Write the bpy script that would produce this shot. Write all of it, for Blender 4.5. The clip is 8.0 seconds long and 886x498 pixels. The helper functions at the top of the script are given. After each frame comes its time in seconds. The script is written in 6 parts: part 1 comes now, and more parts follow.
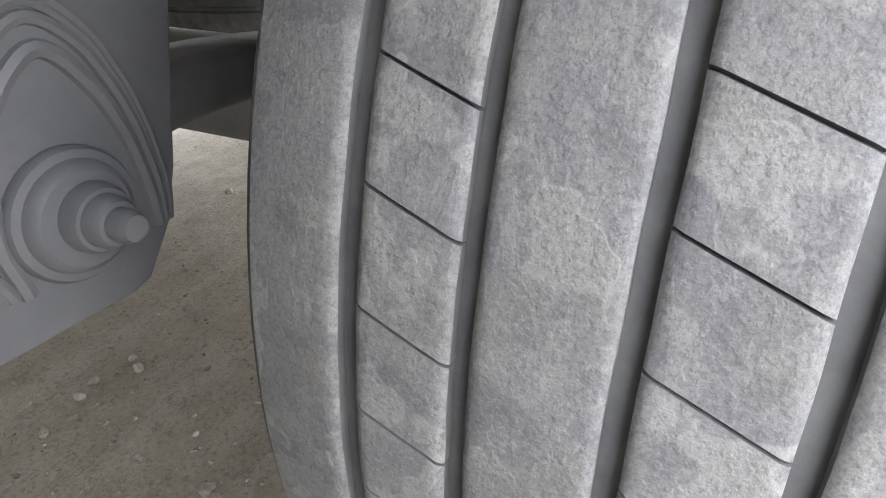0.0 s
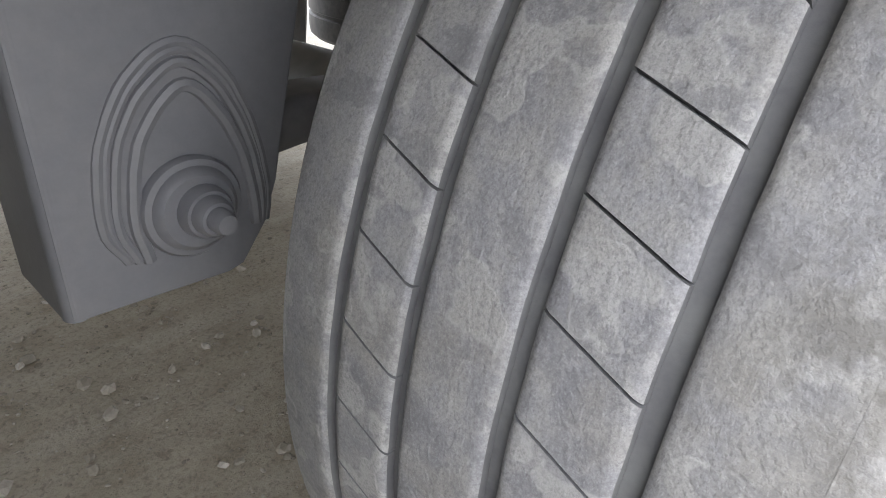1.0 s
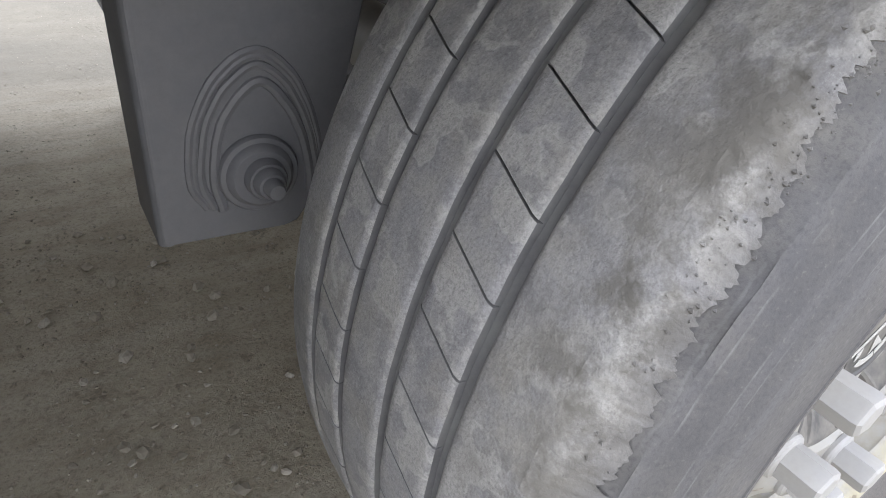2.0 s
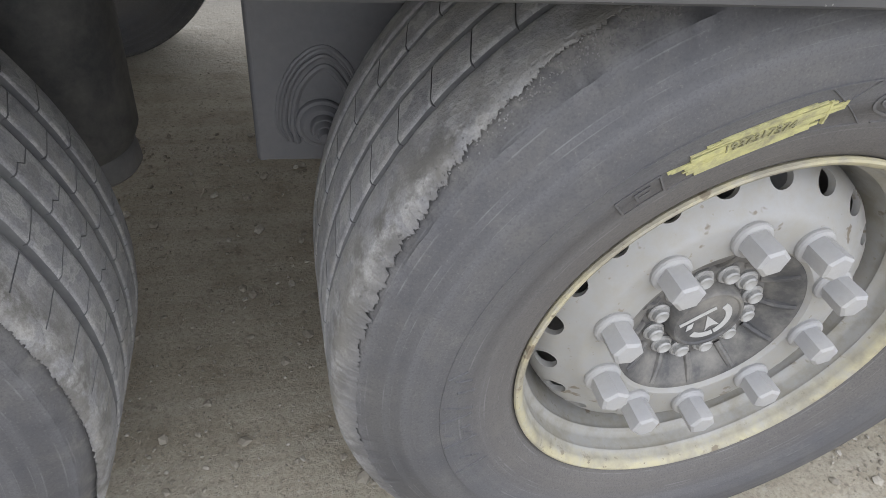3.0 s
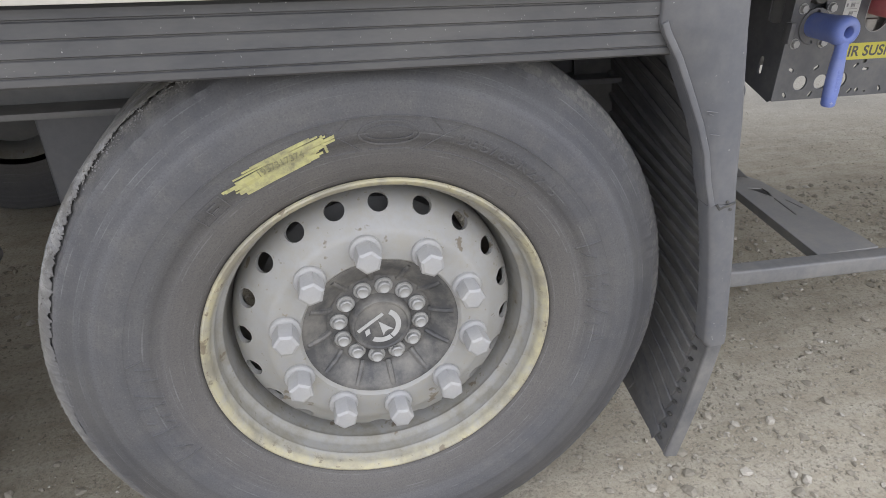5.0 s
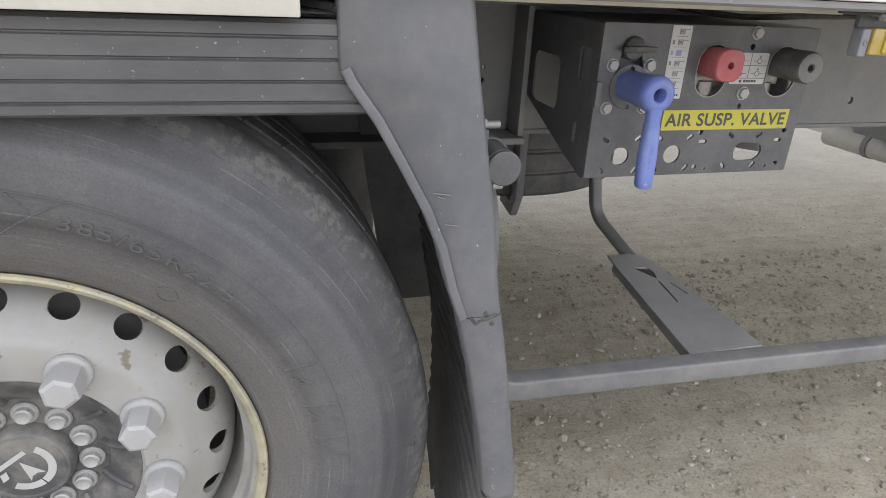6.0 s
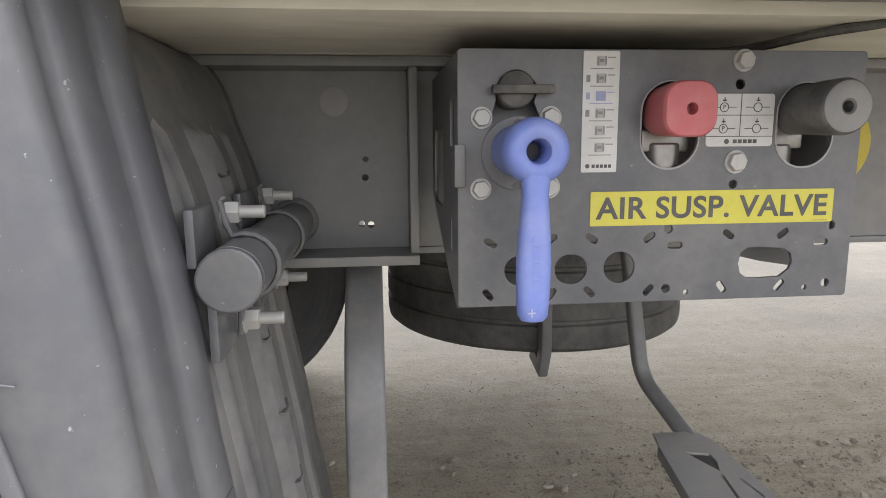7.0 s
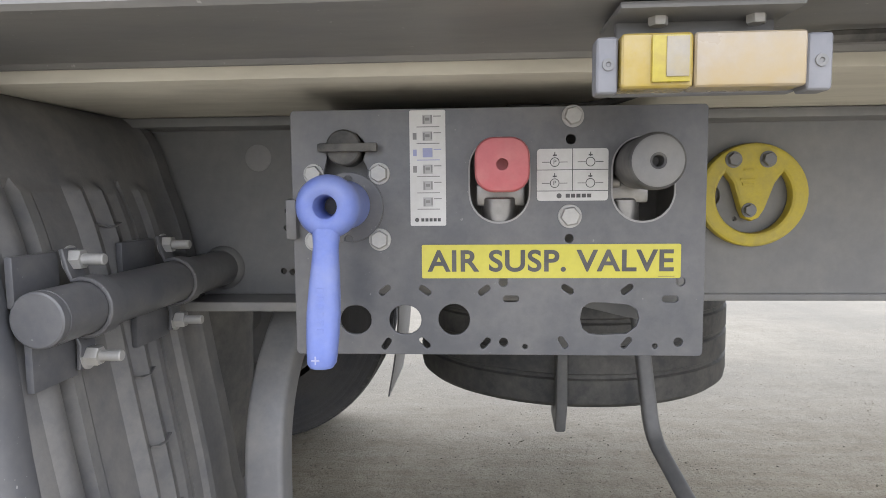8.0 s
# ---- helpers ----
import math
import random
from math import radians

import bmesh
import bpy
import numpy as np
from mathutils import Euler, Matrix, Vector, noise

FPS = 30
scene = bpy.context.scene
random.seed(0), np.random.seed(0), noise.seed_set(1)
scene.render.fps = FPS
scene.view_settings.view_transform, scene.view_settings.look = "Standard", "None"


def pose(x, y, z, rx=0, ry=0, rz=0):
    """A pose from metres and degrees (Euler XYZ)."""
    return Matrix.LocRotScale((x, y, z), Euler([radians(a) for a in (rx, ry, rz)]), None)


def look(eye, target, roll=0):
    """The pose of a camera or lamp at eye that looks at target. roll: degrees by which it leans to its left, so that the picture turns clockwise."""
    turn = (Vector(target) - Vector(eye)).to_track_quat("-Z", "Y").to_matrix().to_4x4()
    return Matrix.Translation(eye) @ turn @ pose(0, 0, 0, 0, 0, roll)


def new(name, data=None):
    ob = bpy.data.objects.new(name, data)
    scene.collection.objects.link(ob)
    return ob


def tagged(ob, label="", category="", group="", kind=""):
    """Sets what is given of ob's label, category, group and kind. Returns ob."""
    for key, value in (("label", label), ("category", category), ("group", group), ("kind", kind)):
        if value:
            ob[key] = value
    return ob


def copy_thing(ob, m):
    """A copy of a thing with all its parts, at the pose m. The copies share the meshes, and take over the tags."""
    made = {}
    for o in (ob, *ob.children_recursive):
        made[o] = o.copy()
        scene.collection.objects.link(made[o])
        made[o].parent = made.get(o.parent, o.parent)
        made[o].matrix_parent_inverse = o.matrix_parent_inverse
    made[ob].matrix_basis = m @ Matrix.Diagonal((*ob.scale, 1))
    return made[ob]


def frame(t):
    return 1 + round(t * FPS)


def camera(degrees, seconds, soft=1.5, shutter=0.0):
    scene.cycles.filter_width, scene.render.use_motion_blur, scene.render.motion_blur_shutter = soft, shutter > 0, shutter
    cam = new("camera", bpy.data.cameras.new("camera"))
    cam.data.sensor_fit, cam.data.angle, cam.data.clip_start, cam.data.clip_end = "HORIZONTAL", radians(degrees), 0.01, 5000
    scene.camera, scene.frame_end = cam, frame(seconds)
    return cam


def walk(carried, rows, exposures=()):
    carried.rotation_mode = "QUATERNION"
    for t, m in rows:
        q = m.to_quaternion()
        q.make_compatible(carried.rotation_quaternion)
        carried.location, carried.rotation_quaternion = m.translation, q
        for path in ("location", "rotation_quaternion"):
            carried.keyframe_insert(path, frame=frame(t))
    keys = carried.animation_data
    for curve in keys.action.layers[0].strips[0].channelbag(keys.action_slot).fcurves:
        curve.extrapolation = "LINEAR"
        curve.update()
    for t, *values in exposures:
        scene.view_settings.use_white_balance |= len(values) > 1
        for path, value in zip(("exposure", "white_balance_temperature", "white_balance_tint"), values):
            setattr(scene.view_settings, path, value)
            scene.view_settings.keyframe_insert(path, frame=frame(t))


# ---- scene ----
cam = camera(70.22, 8.0, soft=0.6, shutter=0.0)
walk(cam, [
    (0.0, look((-0.7070, 0.1481, 0.7666), (0.0747, 0.5383, 0.2800), -0.20)),
    (0.5, look((-0.7134, 0.0945, 0.7992), (0.0057, 0.6008, 0.3233), 1.29)),
    (1.0, look((-0.7084, 0.0445, 0.8174), (-0.0451, 0.6294, 0.3506), 3.47)),
    (1.5, look((-0.6916, -0.0025, 0.8466), (-0.1030, 0.6423, 0.3590), 2.97)),
    (1.7, look((-0.6890, -0.0240, 0.8626), (-0.1244, 0.6298, 0.3589), 3.74)),
    (2.8, look((-0.5931, -0.3685, 1.0962), (-0.3409, 0.3562, 0.4549), 9.37)),
    (3.0, look((-0.5608, -0.4282, 1.1316), (-0.3270, 0.2978, 0.4849), 7.41)),
    (3.5, look((-0.5276, -0.6426, 1.1804), (-0.3375, 0.1579, 0.6121), 5.74)),
    (4.0, look((-0.4768, -0.7756, 1.1956), (-0.2281, 0.0295, 0.6571), 5.48)),
    (4.2, look((-0.4159, -0.8085, 1.1875), (-0.1710, 0.0082, 0.6650), 3.21)),
    (5.3, look((-0.0057, -0.8579, 1.1638), (0.2096, -0.0029, 0.6920), 0.00)),
    (5.5, look((0.0737, -0.8215, 1.1482), (0.2910, 0.0336, 0.6774), 0.07)),
    (6.0, look((0.3212, -0.6745, 1.1275), (0.5853, 0.2019, 0.7246), 2.93)),
    (6.5, look((0.4931, -0.5358, 1.0644), (0.7625, 0.3499, 0.6866), 3.81)),
    (7.0, look((0.7253, -0.3896, 0.9915), (0.8238, 0.5923, 0.8293), -0.46)),
    (7.5, look((0.8523, -0.3476, 0.9738), (0.8936, 0.6476, 0.8846), -2.86)),
    (8.0, look((0.9716, -0.4165, 0.9962), (0.9094, 0.5777, 0.9084), -0.56)),
], exposures=[(0.0, 2.82, 6130, 13), (1.0, 2.44, 6130, 13), (1.7, 2.10, 6130, 13), (2.2, 1.62, 6110, 13), (2.8, 1.34, 6090, 12), (3.5, 1.16, 6090, 13), (5.5, 1.16, 6120, 13), (6.5, 1.44, 6230, 13), (7.0, 1.57, 6330, 13), (7.5, 1.77, 6240, 12), (8.0, 1.70, 6060, 13)])

# ------------------------------------------------------------ light
world = bpy.data.worlds.new("overcast_sky")
scene.world = world
world.use_nodes = True
wn, wl = world.node_tree.nodes, world.node_tree.links
sky = wn.new("ShaderNodeTexSky")
sky.sky_type, sky.sun_disc = "NISHITA", False
sky.sun_elevation, sky.sun_rotation = radians(85), radians(146)
sky.air_density, sky.dust_density, sky.ozone_density = 1.0, 4.0, 1.0
wn["Background"].inputs[1].default_value = 0.15
pale = wn.new("ShaderNodeHueSaturation")
pale.inputs["Saturation"].default_value = 0.2
wl.new(sky.outputs[0], pale.inputs["Color"])
veil = wn.new("ShaderNodeMix")   # an even cloud layer over the clear sky
veil.data_type = "RGBA"
veil.inputs["Factor"].default_value = 0.75
veil.inputs["B"].default_value = (5.4, 5.4, 5.4, 1)
wl.new(pale.outputs[0], veil.inputs["A"])
wl.new(veil.outputs["Result"], wn["Background"].inputs[0])

sun_data = bpy.data.lights.new("sun", "SUN")
sun_data.energy, sun_data.angle, sun_data.color = 0.8, radians(150), (1.0, 0.995, 0.985)
sun = new("sun", sun_data)
sun.matrix_world = look((0.2, -0.3, 8.0), (0, 0, 0))


# ------------------------------------------------------------ materials
def nodes_of(name):
    m = bpy.data.materials.new(name)
    m.use_nodes = True
    return m, m.node_tree.nodes, m.node_tree.links, m.node_tree.nodes["Principled BSDF"]


def noise_node(n, l, coord, scale, detail=4.0, rough=0.6, stretch=(1, 1, 1)):
    mp = n.new("ShaderNodeMapping")
    mp.inputs["Scale"].default_value = stretch
    l.new(coord, mp.inputs["Vector"])
    t = n.new("ShaderNodeTexNoise")
    t.inputs["Scale"].default_value = scale
    t.inputs["Detail"].default_value = detail
    t.inputs["Roughness"].default_value = rough
    l.new(mp.outputs[0], t.inputs["Vector"])
    return t.outputs["Fac"]


def ramp(n, l, fac, stops):
    r = n.new("ShaderNodeValToRGB")
    e = r.color_ramp.elements
    for k, (pos, c) in enumerate(stops):
        c = (c, c, c, 1) if isinstance(c, (int, float)) else (*c, 1)
        if k < 2:
            e[k].position, e[k].color = pos, c
        else:
            e.new(pos).color = c
    l.new(fac, r.inputs["Fac"])
    return r.outputs["Color"]


def mix(n, l, fac, a, b, how="MIX"):
    m = n.new("ShaderNodeMix")
    m.data_type, m.blend_type = "RGBA", how
    for sock, v in ((m.inputs["Factor"], fac), (m.inputs["A"], a), (m.inputs["B"], b)):
        if isinstance(v, (int, float)):
            sock.default_value = v if sock.name == "Factor" else (v, v, v, 1)
        elif isinstance(v, tuple):
            sock.default_value = (*v, 1)
        else:
            l.new(v, sock)
    return m.outputs["Result"]


def bumped(n, l, b, height, strength, dist):
    u = n.new("ShaderNodeBump")
    u.inputs["Strength"].default_value = strength
    u.inputs["Distance"].default_value = dist
    l.new(height, u.inputs["Height"])
    l.new(u.outputs[0], b.inputs["Normal"])


def surface(name, c1, c2, dust=(0.35, 0.33, 0.29), dusty=0.3, rough=0.6, metal=0.0, big=4.0, fine=60.0, bump=0.15, depth=0.001,
            stretch=(1, 1, 1), speck=0.0, coat=0.0):
    """Two-scale mottled paint, plastic or metal with a film of dust and fine relief."""
    m, n, l, b = nodes_of(name)
    co = n.new("ShaderNodeTexCoord").outputs["Object"]
    large = noise_node(n, l, co, big, 5, 0.62, stretch)
    small = noise_node(n, l, co, fine, 6, 0.7, stretch)
    col = mix(n, l, ramp(n, l, large, [(0.3, 0.0), (0.7, 1.0)]), c1, c2)
    col = mix(n, l, ramp(n, l, small, [(0.35, 0.0), (0.75, 0.35)]), col, tuple(0.72 * v for v in c1))
    film = mix(n, l, 0.5, large, noise_node(n, l, co, fine * 0.27, 5, 0.7, stretch))
    film = ramp(n, l, film, [(0.42, 0.0), (0.66, dusty)])
    col = mix(n, l, film, col, dust)
    if speck:
        dots = noise_node(n, l, co, 200, 2, 0.5)
        col = mix(n, l, ramp(n, l, dots, [(0.72, 0.0), (0.76, speck)]), col, (0.62, 0.62, 0.6))
    l.new(col, b.inputs["Base Color"])
    r = n.new("ShaderNodeMapRange")
    r.inputs["To Min"].default_value, r.inputs["To Max"].default_value = max(0.05, rough - 0.12), min(1.0, rough + 0.15)
    l.new(large, r.inputs["Value"])
    l.new(r.outputs[0], b.inputs["Roughness"])
    b.inputs["Metallic"].default_value = metal
    b.inputs["Coat Weight"].default_value = coat
    if bump:
        bumped(n, l, b, small, bump, depth)
    return m


def rubber_tread(name, intact=0.9):
    """Dusty, scuffed tread rubber with soft pale flakes, fine pits and dark stains towards the shoulder."""
    m, n, l, b = nodes_of(name)
    co = n.new("ShaderNodeTexCoord").outputs["Object"]
    large = noise_node(n, l, co, 8, 5, 0.6)
    mid = noise_node(n, l, co, 42, 6, 0.68)
    grain = noise_node(n, l, co, 420, 5, 0.75)
    col = mix(n, l, ramp(n, l, large, [(0.32, 0.0), (0.68, 1.0)]), (0.285, 0.285, 0.295), (0.215, 0.215, 0.222))
    col = mix(n, l, ramp(n, l, mid, [(0.44, 0.0), (0.64, 0.7)]), col, (0.325, 0.32, 0.305))
    col = mix(n, l, ramp(n, l, mid, [(0.30, 0.65), (0.44, 0.0)]), col, (0.155, 0.155, 0.165))
    flake = noise_node(n, l, co, 26, 3, 0.45)
    patch = ramp(n, l, flake, [(0.558, 0.0), (0.582, 0.7)])
    col = mix(n, l, patch, col, (0.36, 0.357, 0.345))
    flake2 = noise_node(n, l, co, 34, 4, 0.55, (1.3, 0.8, 1.1))
    col = mix(n, l, ramp(n, l, flake2, [(0.40, 0.55), (0.425, 0.0)]), col, (0.175, 0.175, 0.185))
    warm = noise_node(n, l, co, 15, 4, 0.6)
    col = mix(n, l, ramp(n, l, warm, [(0.52, 0.0), (0.68, 0.45)]), col, (0.285, 0.27, 0.235))
    col = mix(n, l, ramp(n, l, grain, [(0.38, 0.55), (0.52, 0.0)]), col, (0.15, 0.15, 0.155))
    col = mix(n, l, ramp(n, l, grain, [(0.56, 0.0), (0.68, 0.45)]), col, (0.38, 0.395, 0.38))
    micro = noise_node(n, l, co, 1100, 3, 0.6)
    col = mix(n, l, ramp(n, l, micro, [(0.36, 0.3), (0.48, 0.0)]), col, (0.14, 0.14, 0.145))
    col = mix(n, l, ramp(n, l, micro, [(0.60, 0.0), (0.70, 0.3)]), col, (0.42, 0.42, 0.41))
    rim = ramp(n, l, flake, [(0.555, 0.0), (0.575, 0.35), (0.600, 0.0)])
    col = mix(n, l, rim, col, (0.40, 0.40, 0.39))
    sep = n.new("ShaderNodeSeparateXYZ")
    l.new(co, sep.inputs[0])
    near = n.new("ShaderNodeMapRange")
    near.inputs["From Min"].default_value, near.inputs["From Max"].default_value = 0.105, 0.045
    l.new(sep.outputs["Y"], near.inputs["Value"])
    stain = mix(n, l, 1.0, near.outputs[0], ramp(n, l, noise_node(n, l, co, 17, 6, 0.72), [(0.46, 0.0), (0.57, 0.9)]), "MULTIPLY")
    col = mix(n, l, stain, col, (0.115, 0.110, 0.100))
    brown = mix(n, l, 1.0, near.outputs[0], ramp(n, l, warm, [(0.38, 0.05), (0.60, 0.4)]), "MULTIPLY")
    col = mix(n, l, brown, col, (0.225, 0.218, 0.198))
    edge = n.new("ShaderNodeMapRange")
    edge.inputs["From Min"].default_value, edge.inputs["From Max"].default_value = 0.060, 0.043
    l.new(sep.outputs["Y"], edge.inputs["Value"])
    ends = n.new("ShaderNodeMath")
    ends.operation = "MULTIPLY_ADD"
    l.new(noise_node(n, l, co, 46, 5, 0.7), ends.inputs[0])
    ends.inputs[1].default_value = 0.022
    l.new(sep.outputs["Y"], ends.inputs[2])
    bare = n.new("ShaderNodeMapRange")
    bare.inputs["From Min"].default_value, bare.inputs["From Max"].default_value = 0.042, 0.024
    bare.inputs["To Max"].default_value = 0.85
    l.new(ends.outputs[0], bare.inputs["Value"])
    col = mix(n, l, bare.outputs[0], col, (0.118, 0.116, 0.118))
    turn = n.new("ShaderNodeMath")
    turn.operation = "MULTIPLY_ADD"
    l.new(noise_node(n, l, co, 13, 5, 0.7), turn.inputs[0])
    turn.inputs[1].default_value = 0.7
    l.new(sep.outputs["X"], turn.inputs[2])
    whole = n.new("ShaderNodeMapRange")
    whole.inputs["From Min"].default_value, whole.inputs["From Max"].default_value = 0.22, 0.42
    l.new(turn.outputs[0], whole.inputs["Value"])
    kept = mix(n, l, 1.0, edge.outputs[0], whole.outputs[0], "MULTIPLY")
    kept = mix(n, l, 1.0, kept, intact, "MULTIPLY")
    col = mix(n, l, kept, col, (0.092, 0.091, 0.093))
    spots = mix(n, l, 1.0, kept, ramp(n, l, noise_node(n, l, co, 46, 5, 0.65), [(0.49, 0.0), (0.58, 0.65)]), "MULTIPLY")
    rimward = n.new("ShaderNodeMapRange")
    rimward.inputs["From Min"].default_value, rimward.inputs["From Max"].default_value = 0.004, 0.024
    l.new(sep.outputs["Y"], rimward.inputs["Value"])
    spots = mix(n, l, 1.0, spots, rimward.outputs[0], "MULTIPLY")
    col = mix(n, l, spots, col, (0.21, 0.203, 0.185))
    l.new(col, b.inputs["Base Color"])
    b.inputs["Roughness"].default_value = 0.9
    crumb = ramp(n, l, noise_node(n, l, co, 190, 3, 0.6), [(0.42, 0.0), (0.62, 1.0)])
    h = mix(n, l, 0.5, mix(n, l, 0.5, grain, mid), crumb)
    h = mix(n, l, 0.25, h, patch)
    bumped(n, l, b, h, 0.6, 0.0012)
    return m


def rubber_side(name, soiled=1.0):
    """Grey sidewall rubber with scuff rings round the axle and brown dust."""
    m, n, l, b = nodes_of(name)
    co = n.new("ShaderNodeTexCoord").outputs["Object"]
    sep = n.new("ShaderNodeSeparateXYZ")
    l.new(co, sep.inputs[0])
    flat = n.new("ShaderNodeCombineXYZ")
    l.new(sep.outputs["X"], flat.inputs[0])
    l.new(sep.outputs["Z"], flat.inputs[1])
    ln = n.new("ShaderNodeVectorMath")
    ln.operation = "LENGTH"
    l.new(flat.outputs[0], ln.inputs[0])
    ring = n.new("ShaderNodeTexNoise")
    ring.noise_dimensions = "1D"
    ring.inputs["Scale"].default_value = 55
    ring.inputs["Detail"].default_value = 5
    l.new(ln.outputs["Value"], ring.inputs["W"])
    large = noise_node(n, l, co, 5, 5, 0.6)
    mid = noise_node(n, l, co, 30, 6, 0.7)
    grain = noise_node(n, l, co, 350, 4, 0.7)
    col = mix(n, l, ramp(n, l, large, [(0.35, 0.0), (0.65, 1.0)]), (0.070, 0.071, 0.079), (0.100, 0.098, 0.098))
    col = mix(n, l, ramp(n, l, ring.outputs["Fac"], [(0.42, 0.0), (0.70, 0.38)]), col, (0.125, 0.126, 0.136))
    col = mix(n, l, ramp(n, l, mid, [(0.5, 0.0), (0.75, 0.35)]), col, (0.145, 0.139, 0.128))
    wisp = noise_node(n, l, co, 14, 6, 0.75, (1, 1, 1))
    col = mix(n, l, ramp(n, l, wisp, [(0.56, 0.0), (0.74, 0.25)]), col, (0.17, 0.166, 0.158))
    near = n.new("ShaderNodeMapRange")
    near.inputs["From Min"].default_value, near.inputs["From Max"].default_value = 0.498, 0.524
    l.new(ln.outputs["Value"], near.inputs["Value"])
    edge = mix(n, l, 1.0, near.outputs[0], ramp(n, l, mid, [(0.35, 0.2), (0.6, 1.0)]), "MULTIPLY")
    edge = mix(n, l, 1.0, edge, 0.7 * soiled, "MULTIPLY")
    col = mix(n, l, edge, col, (0.22, 0.21, 0.188))
    blot = noise_node(n, l, co, 22, 4, 0.65)
    blot = mix(n, l, 1.0, near.outputs[0], ramp(n, l, blot, [(0.52, 0.0), (0.62, 0.7)]), "MULTIPLY")
    col = mix(n, l, blot, col, (0.085, 0.08, 0.075))
    pale = mix(n, l, 1.0, near.outputs[0], ramp(n, l, noise_node(n, l, co, 30, 4, 0.6, (1.0, 1.0, 1.4)), [(0.53, 0.0), (0.59, 0.6)]), "MULTIPLY")
    col = mix(n, l, pale, col, (0.21, 0.203, 0.185))
    bead = n.new("ShaderNodeMapRange")
    bead.inputs["From Min"].default_value, bead.inputs["From Max"].default_value = 0.385, 0.335
    l.new(ln.outputs["Value"], bead.inputs["Value"])
    col = mix(n, l, mix(n, l, 1.0, bead.outputs[0], 0.45 * 1.0, "MULTIPLY"), col, (0.135, 0.122, 0.108))
    col = mix(n, l, ramp(n, l, grain, [(0.36, 0.5), (0.50, 0.0)]), col, (0.060, 0.060, 0.065))
    col = mix(n, l, ramp(n, l, grain, [(0.60, 0.0), (0.72, 0.4)]), col, (0.20, 0.195, 0.185))
    hair = n.new("ShaderNodeTexNoise")
    hair.noise_dimensions = "1D"
    hair.inputs["Scale"].default_value = 260
    hair.inputs["Detail"].default_value = 3
    l.new(ln.outputs["Value"], hair.inputs["W"])
    scratch = mix(n, l, 1.0, ramp(n, l, hair.outputs["Fac"], [(0.62, 0.0), (0.70, 0.6)]), ramp(n, l, wisp, [(0.46, 0.0), (0.60, 0.7)]), "MULTIPLY")
    col = mix(n, l, scratch, col, (0.21, 0.21, 0.215))
    l.new(col, b.inputs["Base Color"])
    b.inputs["Roughness"].default_value = 0.74
    h = mix(n, l, 0.18, grain, ring.outputs["Fac"])
    bumped(n, l, b, h, 0.4, 0.0012)
    return m


def rim_paint(name):
    """Pale grey wheel paint, yellowed with dust and rust spots."""
    m, n, l, b = nodes_of(name)
    co = n.new("ShaderNodeTexCoord").outputs["Object"]
    sep = n.new("ShaderNodeSeparateXYZ")
    l.new(co, sep.inputs[0])
    large = noise_node(n, l, co, 7, 5, 0.6)
    mid = noise_node(n, l, co, 38, 6, 0.7)
    fine = noise_node(n, l, co, 300, 4, 0.7)
    col = mix(n, l, ramp(n, l, large, [(0.35, 0.0), (0.65, 1.0)]), (0.34, 0.34, 0.34), (0.295, 0.295, 0.29))
    col = mix(n, l, ramp(n, l, mid, [(0.40, 0.1), (0.66, 0.7)]), col, (0.31, 0.295, 0.25))
    flat = n.new("ShaderNodeCombineXYZ")
    l.new(sep.outputs["X"], flat.inputs[0])
    l.new(sep.outputs["Z"], flat.inputs[1])
    ln = n.new("ShaderNodeVectorMath")
    ln.operation = "LENGTH"
    l.new(flat.outputs[0], ln.inputs[0])
    lip = n.new("ShaderNodeMapRange")
    lip.inputs["From Min"].default_value, lip.inputs["From Max"].default_value = 0.280, 0.289
    l.new(ln.outputs["Value"], lip.inputs["Value"])
    yellow = mix(n, l, 1.0, lip.outputs[0], ramp(n, l, mid, [(0.33, 0.35), (0.56, 1.0)]), "MULTIPLY")
    col = mix(n, l, yellow, col, (0.41, 0.375, 0.245))
    well = n.new("ShaderNodeMapRange")
    well.inputs["From Min"].default_value, well.inputs["From Max"].default_value = 0.2575, 0.2625
    l.new(ln.outputs["Value"], well.inputs["Value"])
    soil = mix(n, l, 1.0, well.outputs[0], ramp(n, l, noise_node(n, l, co, 16, 5, 0.65), [(0.44, 0.0), (0.62, 0.8)]), "MULTIPLY")
    col = mix(n, l, soil, col, (0.235, 0.22, 0.175))
    chips = mix(n, l, 1.0, lip.outputs[0], ramp(n, l, noise_node(n, l, co, 55, 4, 0.7), [(0.60, 0.0), (0.66, 0.9)]), "MULTIPLY")
    col = mix(n, l, chips, col, (0.17, 0.14, 0.10))
    rust = noise_node(n, l, co, 26, 3, 0.6)
    col = mix(n, l, ramp(n, l, rust, [(0.66, 0.0), (0.70, 0.85)]), col, (0.16, 0.13, 0.09))
    streak = noise_node(n, l, co, 90, 3, 0.5)
    col = mix(n, l, ramp(n, l, streak, [(0.68, 0.0), (0.74, 0.7)]), col, (0.22, 0.19, 0.14))
    l.new(col, b.inputs["Base Color"])
    b.inputs["Roughness"].default_value = 0.5
    bumped(n, l, b, mix(n, l, 0.5, fine, mid), 0.12, 0.001)
    return m


